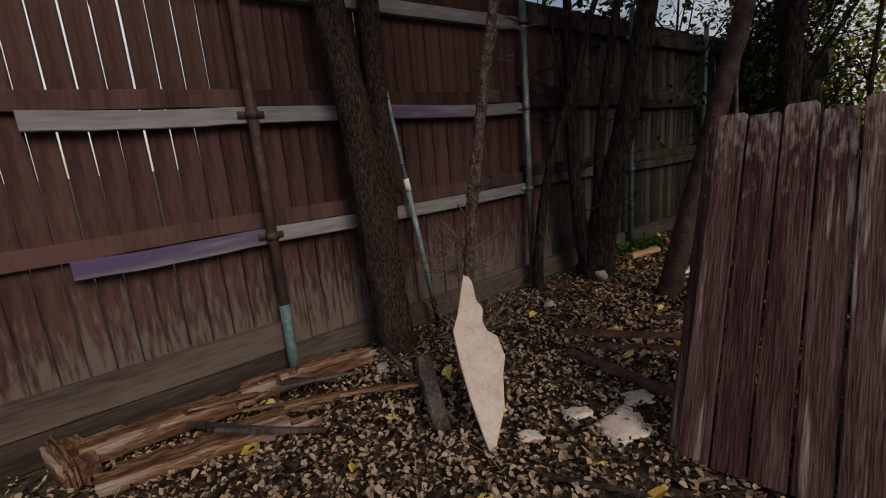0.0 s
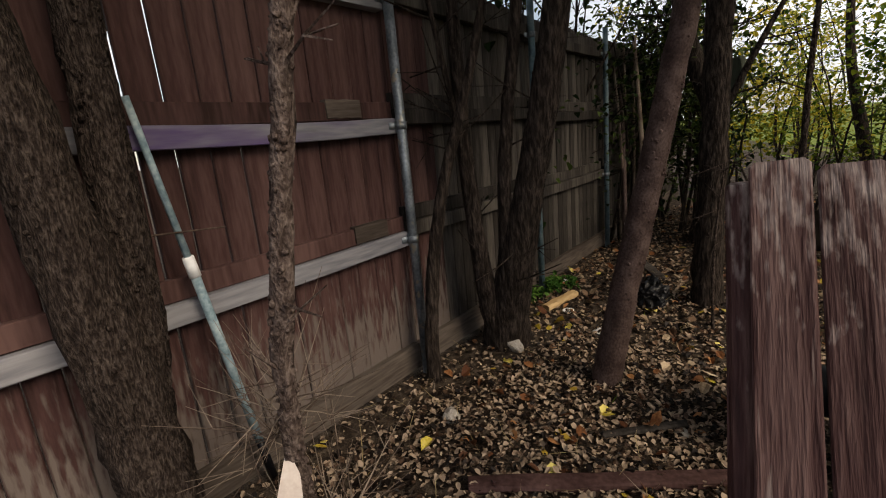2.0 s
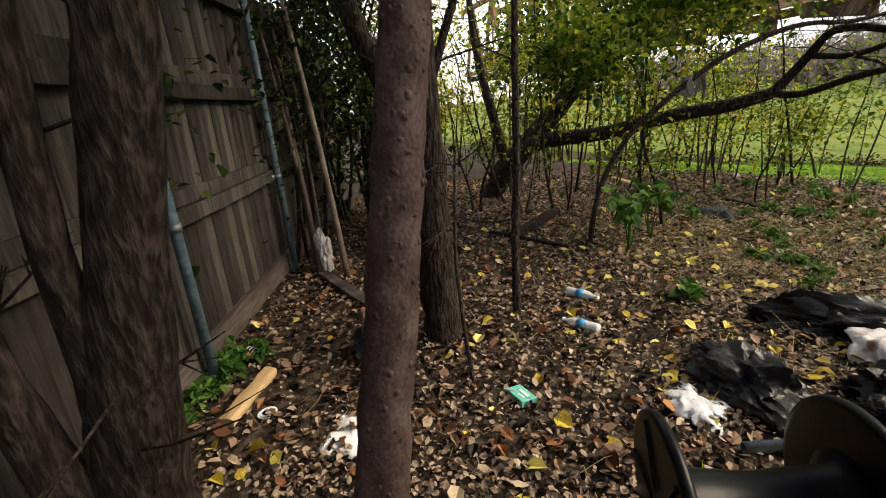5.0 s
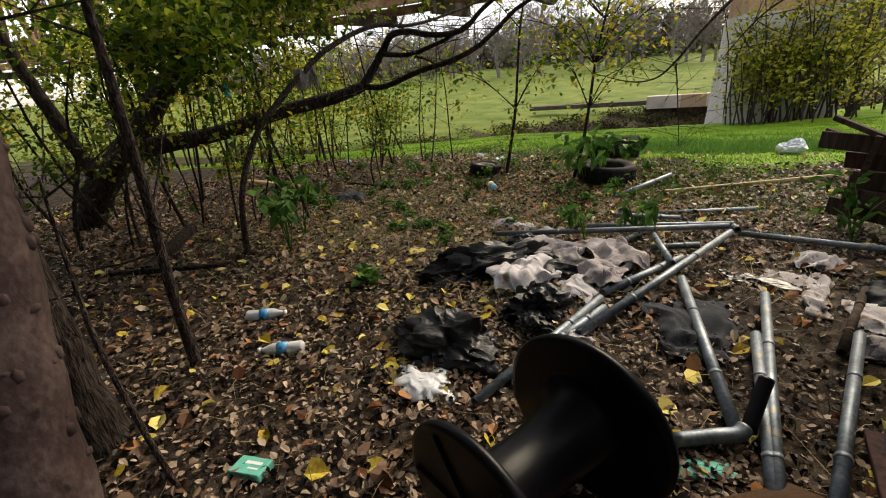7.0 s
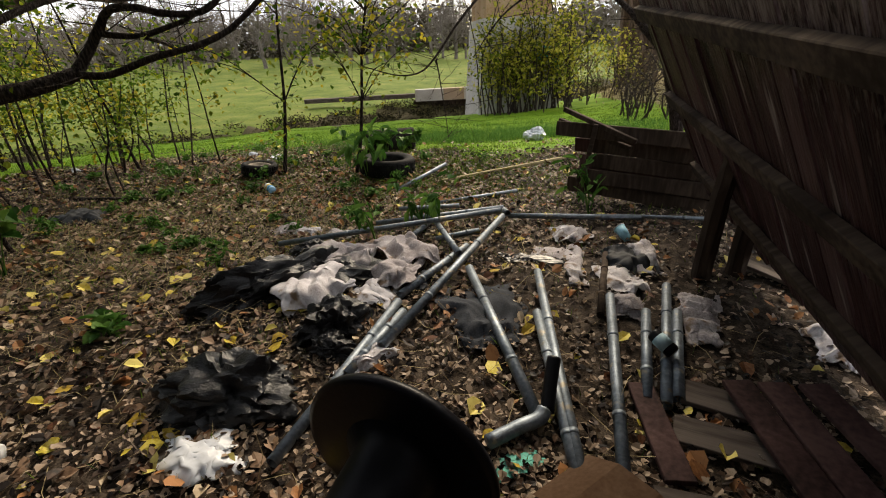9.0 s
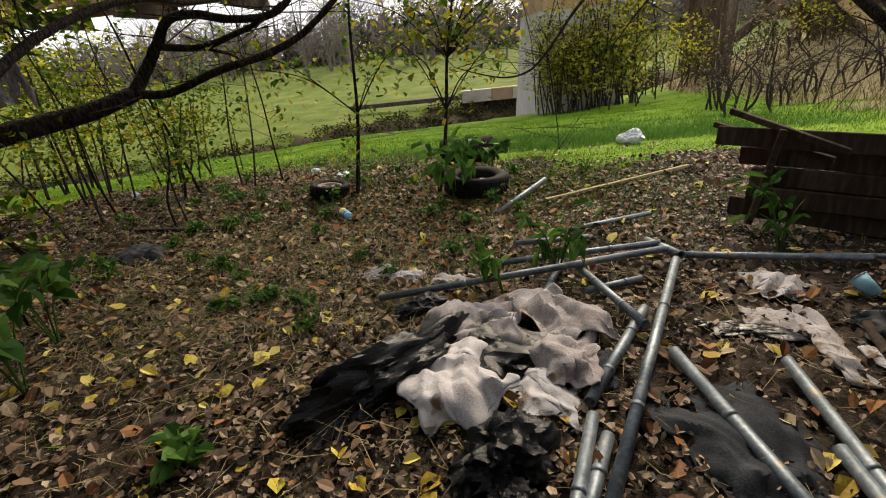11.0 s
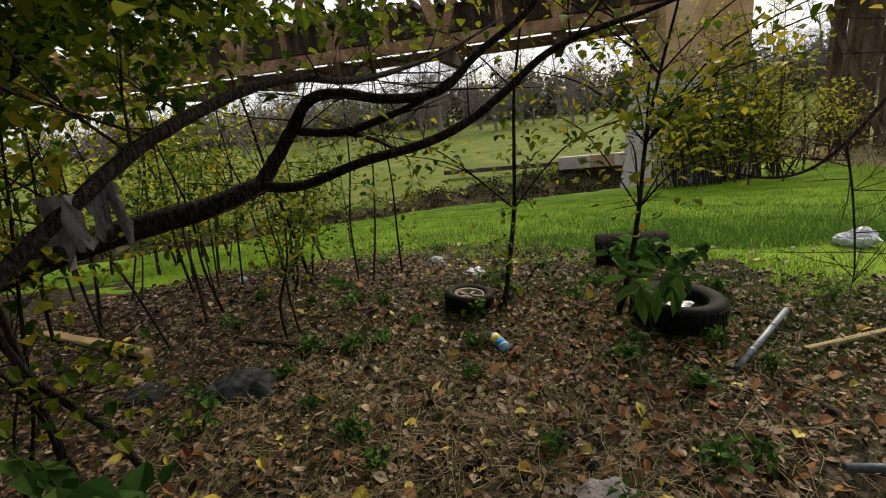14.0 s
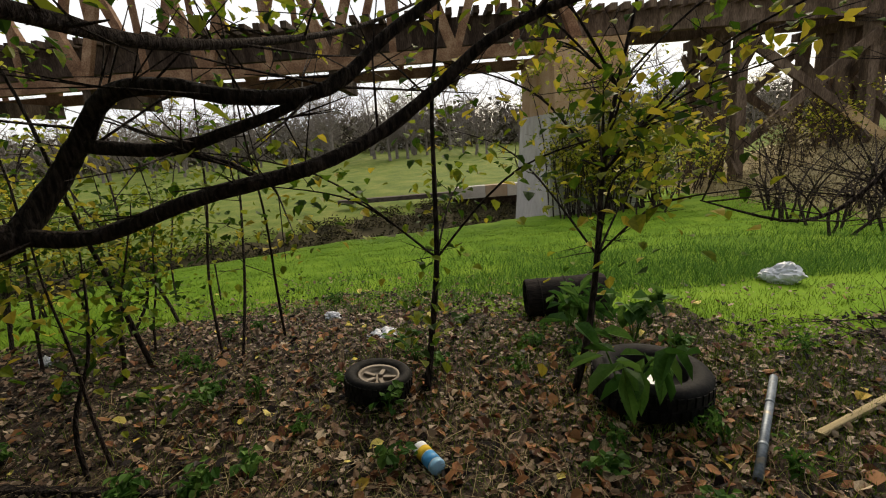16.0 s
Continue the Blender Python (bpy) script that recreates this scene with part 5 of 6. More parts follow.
for k, (c, h, w, lab, mt) in enumerate(((((5.32, -0.4), (5.02, -0.86), (4.78, -0.4), (5.05, -0.2)), 0.2, 0.07, "crumpled dirty pale cloth on the rubbish heap", CLOTH),
                                       (((5.0, -0.86), (4.76, -0.98), (4.34, -0.66), (4.68, -0.5)), 0.18, 0.06, "crumpled dirty pale cloth on the rubbish heap", CLOTH),
                                       (((5.18, 0.04), (4.94, -0.3), (4.64, -0.08), (4.86, 0.2)), 0.2, 0.07, "crumpled dirty pale cloth on the rubbish heap", CLOTH),
                                       (((4.72, -0.45), (4.48, -0.62), (4.36, -0.25), (4.54, -0.22)), 0.17, 0.04, "pale cloth square draped over rubbish", CLOTH),
                                       (((4.72, -0.27), (4.58, -0.32), (4.33, -0.06), (4.6, -0.06)), 0.07, 0.04, "pale pointed rag on brown leaves", CLOTH),
                                       (((4.18, -0.28), (3.85, -0.58), (3.55, -0.08), (3.82, 0.1)), 0.05, 0.05, "dark grey garment spread on leaves", GREY_CLOTH),
                                       (((4.45, -0.55), (4.36, -0.6), (4.3, -0.3), (4.4, -0.25)), 0.06, 0.03, "dark grey rag beside pale cloth", GREY_CLOTH),
                                       (((6.3, -0.95), (6.12, -1.12), (5.95, -0.98), (6.1, -0.85)), 0.07, 0.04, "twisted pale rag on the leaves", CLOTH),
                                       (((6.02, -1.0), (5.8, -1.1), (5.75, -0.95), (5.95, -0.92)), 0.06, 0.04, "twisted pale rag on the leaves", CLOTH),
                                       (((5.7, -1.05), (5.45, -1.18), (5.42, -1.0), (5.62, -0.95)), 0.05, 0.03, "torn pale rag beside a pipe", CLOTH),
                                       (((3.92, -1.66), (3.66, -1.72), (3.58, -1.42), (3.8, -1.4)), 0.08, 0.05, "bunched grey rag on leaves", CLOTH),
                                       (((3.9, -1.22), (3.66, -1.25), (3.62, -1.06), (3.86, -1.04)), 0.02, 0.015, "flattened pale board scrap on leaves", CLOTH),
                                       (((3.7, -1.28), (3.62, -1.28), (3.44, -0.76), (3.54, -0.74)), 0.05, 0.03, "long pale cloth strip on litter", CLOTH),
                                       (((3.5, -1.28), (3.26, -1.45), (3.08, -1.02), (3.3, -0.92)), 0.1, 0.07, "crumpled dark wrapper edged in white", DUSTY_BAG),
                                       (((3.32, -1.4), (3.2, -1.42), (3.06, -1.06), (3.16, -1.0)), 0.11, 0.05, "torn pale paper scrap in the heap", CLOTH),
                                       (((3.45, -1.0), (3.26, -1.05), (3.12, -0.8), (3.32, -0.72)), 0.06, 0.05, "torn pale paper scrap in the heap", CLOTH),
                                       (((3.28, -0.7), (3.14, -0.7), (3.1, -0.5), (3.26, -0.5)), 0.06, 0.04, "torn pale paper scrap in the heap", CLOTH),
                                       (((2.98, -0.8), (2.78, -0.84), (2.76, -0.44), (2.9, -0.4)), 0.06, 0.06, "torn white plastic scrap by a post", CLOTH),
                                       (((2.4, -0.72), (2.15, -0.75), (2.15, -0.48), (2.36, -0.5)), 0.09, 0.06, "crumpled pale cloth under the panel", CLOTH),
                                       (((4.08, -0.98), (3.7, -1.1), (3.66, -0.98), (4.0, -0.88)), 0.03, 0.02, "black plastic strip on leaves", BAG),
                                       (((4.64, 1.08), (4.42, 0.93), (4.24, 1.06), (4.42, 1.22)), 0.06, 0.035, "crumpled translucent white plastic bag", WHITE_PLASTIC),
                                       (((4.3, 0.5), (4.18, 0.48), (4.12, 0.24), (4.22, 0.22)), 0.09, 0.04, "pale rag knotted round a pipe", CLOTH),
                                       (((3.52, 0.68), (3.36, 0.5), (3.3, 0.54), (3.44, 0.72)), 0.01, 0.01, "torn printed paper scrap on leaves", MINT),
                                       (((8.95, -0.55), (8.55, -0.85), (8.35, -0.45), (8.75, -0.15)), 0.1, 0.07, "dusty grey-black plastic sheet on leaves", DUSTY_BAG),
                                       (((9.4, -0.05), (9.0, -0.2), (8.95, 0.12), (9.3, 0.2)), 0.04, 0.04, "dusty grey-black plastic sheet on leaves", DUSTY_BAG),
                                       (((8.8, -3.2), (8.6, -3.4), (8.5, -3.25), (8.7, -3.1)), 0.08, 0.04, "crumpled clear plastic scrap near a tyre", WHITE_PLASTIC),
                                       (((6.55, -3.05), (6.35, -3.15), (6.3, -2.95), (6.5, -2.88)), 0.03, 0.02, "white plastic scrap inside a tyre", WHITE_PLASTIC))):
    ob = sheet(c, 500 + k * 3, "rag" if mt in (CLOTH, GREY_CLOTH) else "plastic_scrap", lab, "rag" if mt in (CLOTH, GREY_CLOTH) else "plastic scrap", mt, h * 0.7, w * (0.9 if mt == CLOTH else 0.5 if mt == WHITE_PLASTIC else 0.9), 40)
    if "inside a tyre" in lab:
        ob.location.z += 0.1
bag(5.44, -5.95, 0.22, 0.13, 0.16, 0, 21, "white plastic bag lying in green grass", WHITE_PLASTIC, "plastic_bag")
bag(11.36, -1.72, 0.07, 0.06, 0.07, 0, 22, "white plastic scrap at the grass edge", WHITE_PLASTIC, "plastic_bag")
bag(9.6, -3.6, 0.1, 0.08, 0.06, 0, 23, "white plastic scrap in the grass", WHITE_PLASTIC, "plastic_bag")
# rags hanging in the branches
for k, (x, y, z, sx, sz, mt, lab) in enumerate(((7.2, 0.4, 1.3, 0.1, 0.17, CLOTH, "dirty pale rag hanging on a branch"), (7.22, 0.28, 1.33, 0.07, 0.16, CLOTH, "dirty pale rag hanging on a branch"), (9.15, 1.9, 1.05, 0.06, 0.15, CLOTH, "pale rag hanging in brush"), (8.6, 0.75, 1.3, 0.09, 0.12, flat("turquoise_film", (0.05, 0.5, 0.6), 0.5), "turquoise plastic scrap caught in branches"), (6.2, 2.62, 1.72, 0.14, 0.3, flat("grey_green_cloth", (0.1, 0.115, 0.09), 0.9), "grey-green jacket hanging in dark branches"))):
    bm = bmesh.new()
    grid = []
    for a in range(15):
        row = []
        for b in range(25):
            f, g = a / 14 * 2 - 1, b / 24
            lobe = 1.0 - 1.7 * g * (0.6 + 0.6 * noise.noise(Vector((f * 2.2, k, 3))))
            wx = f * (0.55 + 0.6 * g * (0.5 + noise.noise(Vector((g * 2, k * 3, 1)))))
            fold = noise.noise(Vector((f * 3.5, g * 0.8, k))) * 0.9 + noise.noise(Vector((f * 9, g * 2, k))) * 0.3
            row.append(bm.verts.new((wx + 0.2 * noise.noise(Vector((f, g * 4, k))), fold, lobe)))
        grid.append(row)
    for a in range(14):
        for b in range(24):
            bm.faces.new((grid[a][b], grid[a + 1][b], grid[a + 1][b + 1], grid[a][b + 1]))
    bmesh.ops.solidify(bm, geom=bm.faces[:], thickness=0.03)
    thing("hanging_rag", Matrix.Translation((x, y, z)) @ pose(0, 0, 0, 0, 0, 50 * k + 35) @ Matrix.Diagonal((sx, sx * 0.7, sz, 1)), lab, "rag", data=mesh_of(bm, "hanging_rag", mt, True))
cup = thing("paper_cup", Matrix.Translation(on(3.37, -1.6, 0.05)) @ pose(0, 0, 0, 60, 20, 40), "blue printed paper cup tipped in the rubbish", "cup")
part("body", lathe([(0.03, -0.06), (0.043, 0.055), (0.041, 0.055), (0.029, -0.055), (0.002, -0.055)]), flat("cup_blue", (0.25, 0.5, 0.62), 0.5), cup, "", True)
part("rim", lathe([(0.045, 0.055), (0.046, 0.059), (0.042, 0.06), (0.0415, 0.0555)]), WHITE, cup, "white rolled rim", True)
tin = thing("drink_can", Matrix.Translation(on(3.0, -0.2, 0.11)) @ pose(0, 0, 0, 70, 0, 60), "dark can with pale label resting on pipes", "can")
part("body", lathe([(0.026, -0.06), (0.033, -0.05), (0.033, 0.05), (0.026, 0.06)]), BLACK, tin, "", True)
part("label", lathe([(0.0335, -0.03), (0.0335, 0.03)]), flat("pale_label", (0.35, 0.5, 0.55), 0.5), tin, "", True)

# ---- pallet boards and cardboard ----
for k, (a, b, w, z, mt) in enumerate((((3.06, 0.02), (2.88, 0.46), 0.05, 0.04, GREY_WOOD), ((2.9, -0.02), (2.6, 0.0), 0.07, 0.03, GREY_WOOD), ((2.92, 0.2), (2.58, 0.2), 0.07, 0.03, GREY_WOOD), ((2.72, -0.1), (2.45, 0.52), 0.055, 0.075, GREY_WOOD), ((2.6, -0.14), (2.34, 0.48), 0.055, 0.075, GREY_WOOD), ((2.46, -0.2), (2.2, 0.34), 0.055, 0.075, GREY_WOOD), ((2.95, 0.55), (2.3, 0.42), 0.05, 0.03, GREY_WOOD), ((2.6, -1.5), (2.25, -1.2), 0.07, 0.12, GREY_WOOD), ((2.65, -1.35), (2.28, -1.08), 0.06, 0.05, GREY_WOOD))):
    A, B = Vector(on(a[0], a[1], z)), Vector(on(b[0], b[1], z))
    d = B - A
    m = Matrix.Translation(A) @ d.to_track_quat("X", "Z").to_matrix().to_4x4()
    thing("pallet_board", m, "grey-brown pallet board on the ground", "board", "broken pallet boards", data=mesh_of(boxed((0, -w, -0.011), (d.length, w, 0.011), 0.003), "pallet_board", RED_WOOD if k in (0, 3, 4, 5) else KICK_WOOD))
cb_ = thing("cardboard_box", Matrix.Translation(on(2.98, 0.72, 0.0)) @ pose(0, 0, 0, 0, 0, -28), "brown corrugated box panel bent on the ground", "cardboard")
bm = bmesh.new()
pp = [[bm.verts.new((x, y, z)) for y in (-0.12, 0.0, 0.14)] for x, z in ((-0.26, 0.03), (-0.12, 0.1), (0.02, 0.13), (0.16, 0.12), (0.28, 0.05))]
for r0, r1 in zip(pp, pp[1:]):
    for k in range(2):
        bm.faces.new((r0[k], r1[k], r1[k + 1], r0[k + 1]))
bmesh.ops.solidify(bm, geom=bm.faces[:], thickness=0.006)
part("panel", bm, CARD, cb_)
part("flap", boxed((-0.3, -0.2, 0.0), (-0.02, -0.125, 0.006), 0, pose(0, 0, 0.02, 10, -6, 8)), PALE_WOOD, cb_, "pale torn inner flap")

# ---- tyres and log ----
def tyre(x, y, R, w, tilt, label, rim=False, rz=0.0):
    t = thing("tyre", Matrix.Translation(on(x, y, w / 2 + 0.005)) @ pose(0, 0, 0, tilt[0], tilt[1], rz), label, "tyre")
    ri = R * (0.6 if not rim else 0.64)
    h = w / 2
    prof = [(ri, -h * 0.6), (ri + 0.015, -h * 0.8), (R * 0.82, -h), (R * 0.94, -h * 0.92), (R, -h * 0.68), (R, h * 0.68), (R * 0.94, h * 0.92), (R * 0.82, h), (ri + 0.015, h * 0.8), (ri, h * 0.6), (ri + 0.03, 0), (ri, -h * 0.6)]
    bm = lathe([p for p in prof[:-1]], 48)
    part("carcass", bm, RUBBER, t, "", True)
    bm = bmesh.new()
    for k in range(40):
        a = 2 * math.pi * k / 40
        for s in (-1, 1):
            box(bm, (R - 0.002, -R * 0.05, s * h * 0.36 - h * 0.28), (R + 0.007, R * 0.05, s * h * 0.36 + h * 0.28), Matrix.Rotation(a + (0.07 if s > 0 else 0), 4, "Z"))
    part("tread", bm, RUBBER, t)
    if rim:
        part("rim", lathe([(ri - 0.002, -h * 0.5), (ri - 0.003, h * 0.7), (ri * 0.86, h * 0.62), (ri * 0.82, h * 0.2), (ri * 0.3, h * 0.12), (0.002, h * 0.12)], 32), RIM, t, "dusty rusted wheel rim", True)
        for k in range(5):
            part("spoke", boxed((ri * 0.2, -0.016, h * 0.16), (ri * 0.84, 0.016, h * 0.45), 0.004, Matrix.Rotation(k * 1.2566, 4, "Z")), RIM, t)
    return t


tyre(6.42, -3.02, 0.345, 0.22, (3, -2), "worn black car tyre lying flat on leaves")
tyre(8.07, -2.42, 0.225, 0.16, (6, -4), "small black tyre on a rusted wheel", True)
CHARRED = material("charred_wood", ((0.003, 0.0025, 0.002), (0.01, 0.008, 0.007), (0.03, 0.022, 0.018)), 10, 0.9, 0, 0.8, 60, (1, 1, 0.3), None, 0, 0, 0.03)
lg = thing("hollow_log", Matrix.Translation(on(7.32, -4.42, 0.17)) @ (Vector((-0.68, -0.36, 0.02)).to_track_quat("Z", "Y").to_matrix().to_4x4()), "dark hollow drum-like log lying in the grass", "log")
part("shell", lathe([(0.19, -0.38), (0.2, -0.36), (0.195, 0.0), (0.2, 0.36), (0.19, 0.38), (0.15, 0.37), (0.14, 0.1), (0.14, -0.3), (0.15, -0.38), (0.19, -0.38)], 24), CHARRED, lg, "", True)
for z in (-0.25, 0.0, 0.25):
    part("ring", lathe([(0.197, z - 0.012), (0.207, z), (0.197, z + 0.012)], 24), CHARRED, lg, "", True)

# ---- weeds with large leaves ----
def weed(x, y, h, n, size, seed, label, shape=1):
    r = random.Random(seed)
    w = thing("weed", Matrix.Translation(on(x, y)), label, "weed")
    bm = bmesh.new()
    cent = []
    for k in range(n):
        a, L = r.uniform(0, 6.28), h * r.uniform(0.6, 1.1)
        q = [Vector((0, 0, -0.02)), Vector((math.cos(a) * L * 0.2, math.sin(a) * L * 0.2, L * 0.7)), Vector((math.cos(a) * L * 0.55, math.sin(a) * L * 0.55, L))]
        p2, r2 = smooth_path(q, [0.006, 0.005, 0.002], 4)
        tube(bm, p2, r2, 5)
        cent += p2[4:]
    tagged(part("stalks", bm, WEED, w), kind="stuff")
    leaves_part("leaves", w, WEED, cent, n * 7, 0.035, size, seed, "", 0.5, shape)
    return w


weed(4.92, -1.38, 0.45, 5, 0.13, 1, "green lobed weed growing through pipes")
weed(3.72, -2.12, 0.42, 4, 0.11, 2, "green compound-leaved weed by dark boards")
weed(6.5, -2.7, 0.66, 4, 0.19, 3, "broad lobed green weed leaves before a tyre", 1)
weed(6.95, -3.75, 0.5, 6, 0.17, 31, "broad lobed green weed leaves beside a hollow log", 1)
weed(7.15, -4.0, 0.42, 5, 0.12, 32, "green weed growing before a hollow log", 1)
weed(6.6, -3.7, 0.4, 5, 0.12, 33, "green weed growing before a hollow log", 0)
weed(5.62, 0.76, 0.12, 5, 0.07, 4, "small green weed in the leaf litter", 0)
weed(6.9, 0.9, 0.6, 5, 0.13, 6, "broad green seedling leaves in brush", 0)
weed(7.4, 0.6, 0.75, 5, 0.13, 7, "broad green seedling leaves in brush", 0)
weed(5.1, -0.95, 0.35, 4, 0.1, 8, "green lobed weed growing through pipes")
for k in range(14):
    r = random.Random(700 + k)
    weed(4.5 + r.uniform(-0.5, 0.5), 3.62 + r.uniform(-0.15, 0.1), 0.1, 4, 0.05, 710 + k, "small green weeds at the fence foot", 0)
for k in range(60):
    r = random.Random(800 + k)
    x, y = 6.0 + r.uniform(-0.5, 4.5), -2.4 + r.uniform(-1.8, 2.4)
    weed(x, y, r.uniform(0.06, 0.16), 5, 0.05, 810 + k, "small green weed in the leaf litter", r.randrange(2))

tree("bare shrub with drooping dead branches over the boards",
     [([(3.05, -2.75, -0.1), (3.2, -2.7, 0.7), (3.35, -2.75, 1.3), (3.3, -2.9, 2.1), (3.2, -3.0, 3.2)], [0.06, 0.05, 0.045, 0.035, 0.02]),
      ([(3.3, -2.72, 1.1), (3.75, -3.0, 1.55), (4.3, -3.3, 1.9), (4.9, -3.6, 2.05)], [0.035, 0.026, 0.018, 0.006]),
      ([(3.32, -2.74, 1.2), (3.6, -2.6, 1.6), (4.1, -2.5, 1.75), (4.6, -2.45, 1.55), (4.9, -2.4, 1.2)], [0.03, 0.02, 0.012, 0.007, 0.003]),
      ([(3.32, -2.74, 1.3), (3.5, -3.2, 1.9), (3.9, -3.8, 2.5)], [0.03, 0.02, 0.008]),
      ([(3.34, -2.75, 1.4), (3.9, -2.95, 2.1), (4.5, -3.1, 2.3), (5.01, -3.14, 1.87), (5.18, -3.08, 1.69), (5.36, -2.96, 1.46), (5.52, -2.84, 1.21), (5.68, -2.76, 1.05), (5.88, -2.6, 1.03), (6.2, -2.39, 1.15)], [0.03, 0.024, 0.02, 0.016, 0.014, 0.012, 0.011, 0.009, 0.007, 0.003]),
      ([(5.53, -2.83, 1.18), (5.47, -2.8, 0.89), (5.42, -2.8, 0.51), (5.42, -2.82, 0.36)], [0.007, 0.006, 0.004, 0.002])],
     BARK, 26, 0.55, None, None, 88)
for k in range(9):
    u, v = 6.5 + 0.75 * k + random.Random(k).uniform(-0.4, 0.4), 7.5 + (k * 37 % 5) * 0.9
    x, y = xy_of(u, v)
    thicket((x, y), (0.8, 0.8, 1.3), 7, 160, STRAW, 140 + k, "dry brown weeds on the bank", 0.05, BARK)
for k, (u, v) in enumerate(((5.2, 14.6), (6.4, 14.7), (5.8, 15.1), (4.7, 15.2), (6.9, 15.3), (5.4, 15.3))):
    x, y = xy_of(u, v)
    thicket((x, y), (1.5, 0.9, 3.0 if k < 3 else 5.0), 10, 650, BRIGHT, 160 + k, "yellowing vines climbing the bridge pier", 0.12, BARK)
tree("dark leaning tree at the end of the fence",
     [([(7.2, 3.26, -0.1), (7.12, 3.16, 0.4), (7.0, 3.06, 1.0), (7.05, 3.17, 1.7), (6.96, 3.38, 2.3), (6.9, 3.6, 3.4)], [0.2, 0.15, 0.13, 0.12, 0.1, 0.07])],
     DARK_BARK, 8, 0.7, None, None, 89, 40)

# ---- rail bridge ----
def uvz(u, v, z):
    x, y = xy_of(u, v)
    return Vector((x, y, z))


def beam(a, b, w, h, mat, name, parent, label=""):
    a, b = Vector(a), Vector(b)
    d = b - a
    m = Matrix.Translation(a) @ d.to_track_quat("X", "Z").to_matrix().to_4x4()
    bm = boxed((0, -w / 2, -h / 2), (d.length, w / 2, h / 2), 0.0, m)
    return part(name, bm, mat, parent, label)


bridge = thing("rail_bridge", Matrix(), "rusty steel truss rail bridge over the creek", "bridge")
for v, zc in ((17.6, 4.2), (21.8, 4.2)):
    beam(uvz(-48, v, zc), uvz(5.6, v, zc), 0.35, 0.42, TRUSS, "lower_chord", bridge)
    beam(uvz(-48, v, zc + 6.2), uvz(1.5, v, zc + 6.2), 0.35, 0.42, TRUSS, "upper_chord", bridge)
    for k in range(12):
        u = 5.4 - 4.4 * k
        beam(uvz(u, v, zc), uvz(u - 2.2, v, zc + 6.2), 0.3, 0.36, TRUSS, "diagonal", bridge)
        beam(uvz(u - 2.2, v, zc + 6.2), uvz(u - 4.4, v, zc), 0.24, 0.3, TRUSS, "diagonal", bridge)
        beam(uvz(u - 2.2, v, zc), uvz(u - 2.2, v, zc + 6.2), 0.16, 0.2, TRUSS, "hanger", bridge)
for k in range(13):
    u = 5.4 - 4.4 * k
    beam(uvz(u, 17.5, 3.72), uvz(u, 21.9, 3.72), 0.3, 0.55, TIMBER, "floor_beam", bridge)
beam(uvz(-48, 19.0, 5.2), uvz(5.6, 19.0, 5.2), 0.3, 1.0, TIMBER, "deck_girder", bridge)
beam(uvz(-48, 20.6, 5.2), uvz(5.6, 20.6, 5.2), 0.3, 1.0, TIMBER, "deck_girder", bridge)
for k in range(100):
    u = 5.4 - 0.5 * k
    beam(uvz(u, 18.2, 5.78), uvz(u, 21.4, 5.78), 0.22, 0.24, TIMBER, "sleeper", bridge)
pier = thing("bridge_pier", Matrix(), "tall pale concrete bridge pier hung with vines", "pier")
bm = bmesh.new()
lo = [bm.verts.new(uvz(u, v, -3.2)) for u, v in ((3.7, 15.8), (7.1, 15.8), (7.1, 22.5), (3.7, 22.5))]
hi = [bm.verts.new(uvz(u, v, 1.9)) for u, v in ((4.1, 16.3), (6.8, 16.3), (6.8, 22.2), (4.1, 22.2))]
bm.faces.new(lo[::-1])
bm.faces.new(hi)
for k in range(4):
    bm.faces.new((lo[k], lo[(k + 1) % 4], hi[(k + 1) % 4], hi[k]))
part("shaft", bm, CONCRETE, pier)
beam(uvz(4.2, 19.3, 3.05), uvz(6.7, 19.3, 3.05), 5.9, 2.3, material("rust_streaked_cap", ((0.25, 0.14, 0.07), (0.4, 0.25, 0.14), (0.5, 0.36, 0.24)), 1, 0.9, 0, 0.2, 20), "cap", pier, "rust-stained orange cap")
for k in range(5):
    part("paint_mark", boxed((0, -0.02, 0), (0.5, 0.0, 0.16 + 0.1 * (k % 2)), 0, Matrix.Translation(uvz(5.9 + 0.22 * k, 16.02, 0.3 + 0.25 * (k % 3))) @ pose(0, 0, 0, 0, 20 * k, 30.3 + 180)), TEAL, pier)
# TIMBER in a lighter brown, with the sunlight on the trestle in its colour
TRESTLE_WOOD = material("sunlit_trestle_timber", ((0.03, 0.02, 0.014), (0.085, 0.058, 0.04), (0.2, 0.145, 0.105)), 3, 0.9, 0, 0.5, 30, (1, 1, 0.2))
trestle = thing("rail_trestle", Matrix(), "dark timber rail trestle with crossed braces", "bridge")
for v in (18.6, 21.2):
    beam(uvz(5.7, v, 4.95), uvz(48, v, 5.0), 0.4, 0.75, TRESTLE_WOOD, "stringer", trestle)
for k in range(90):
    beam(uvz(5.9 + 0.47 * k, 18.0, 5.46), uvz(5.9 + 0.47 * k, 21.8, 5.46), 0.23, 0.24, TRESTLE_WOOD, "sleeper", trestle)
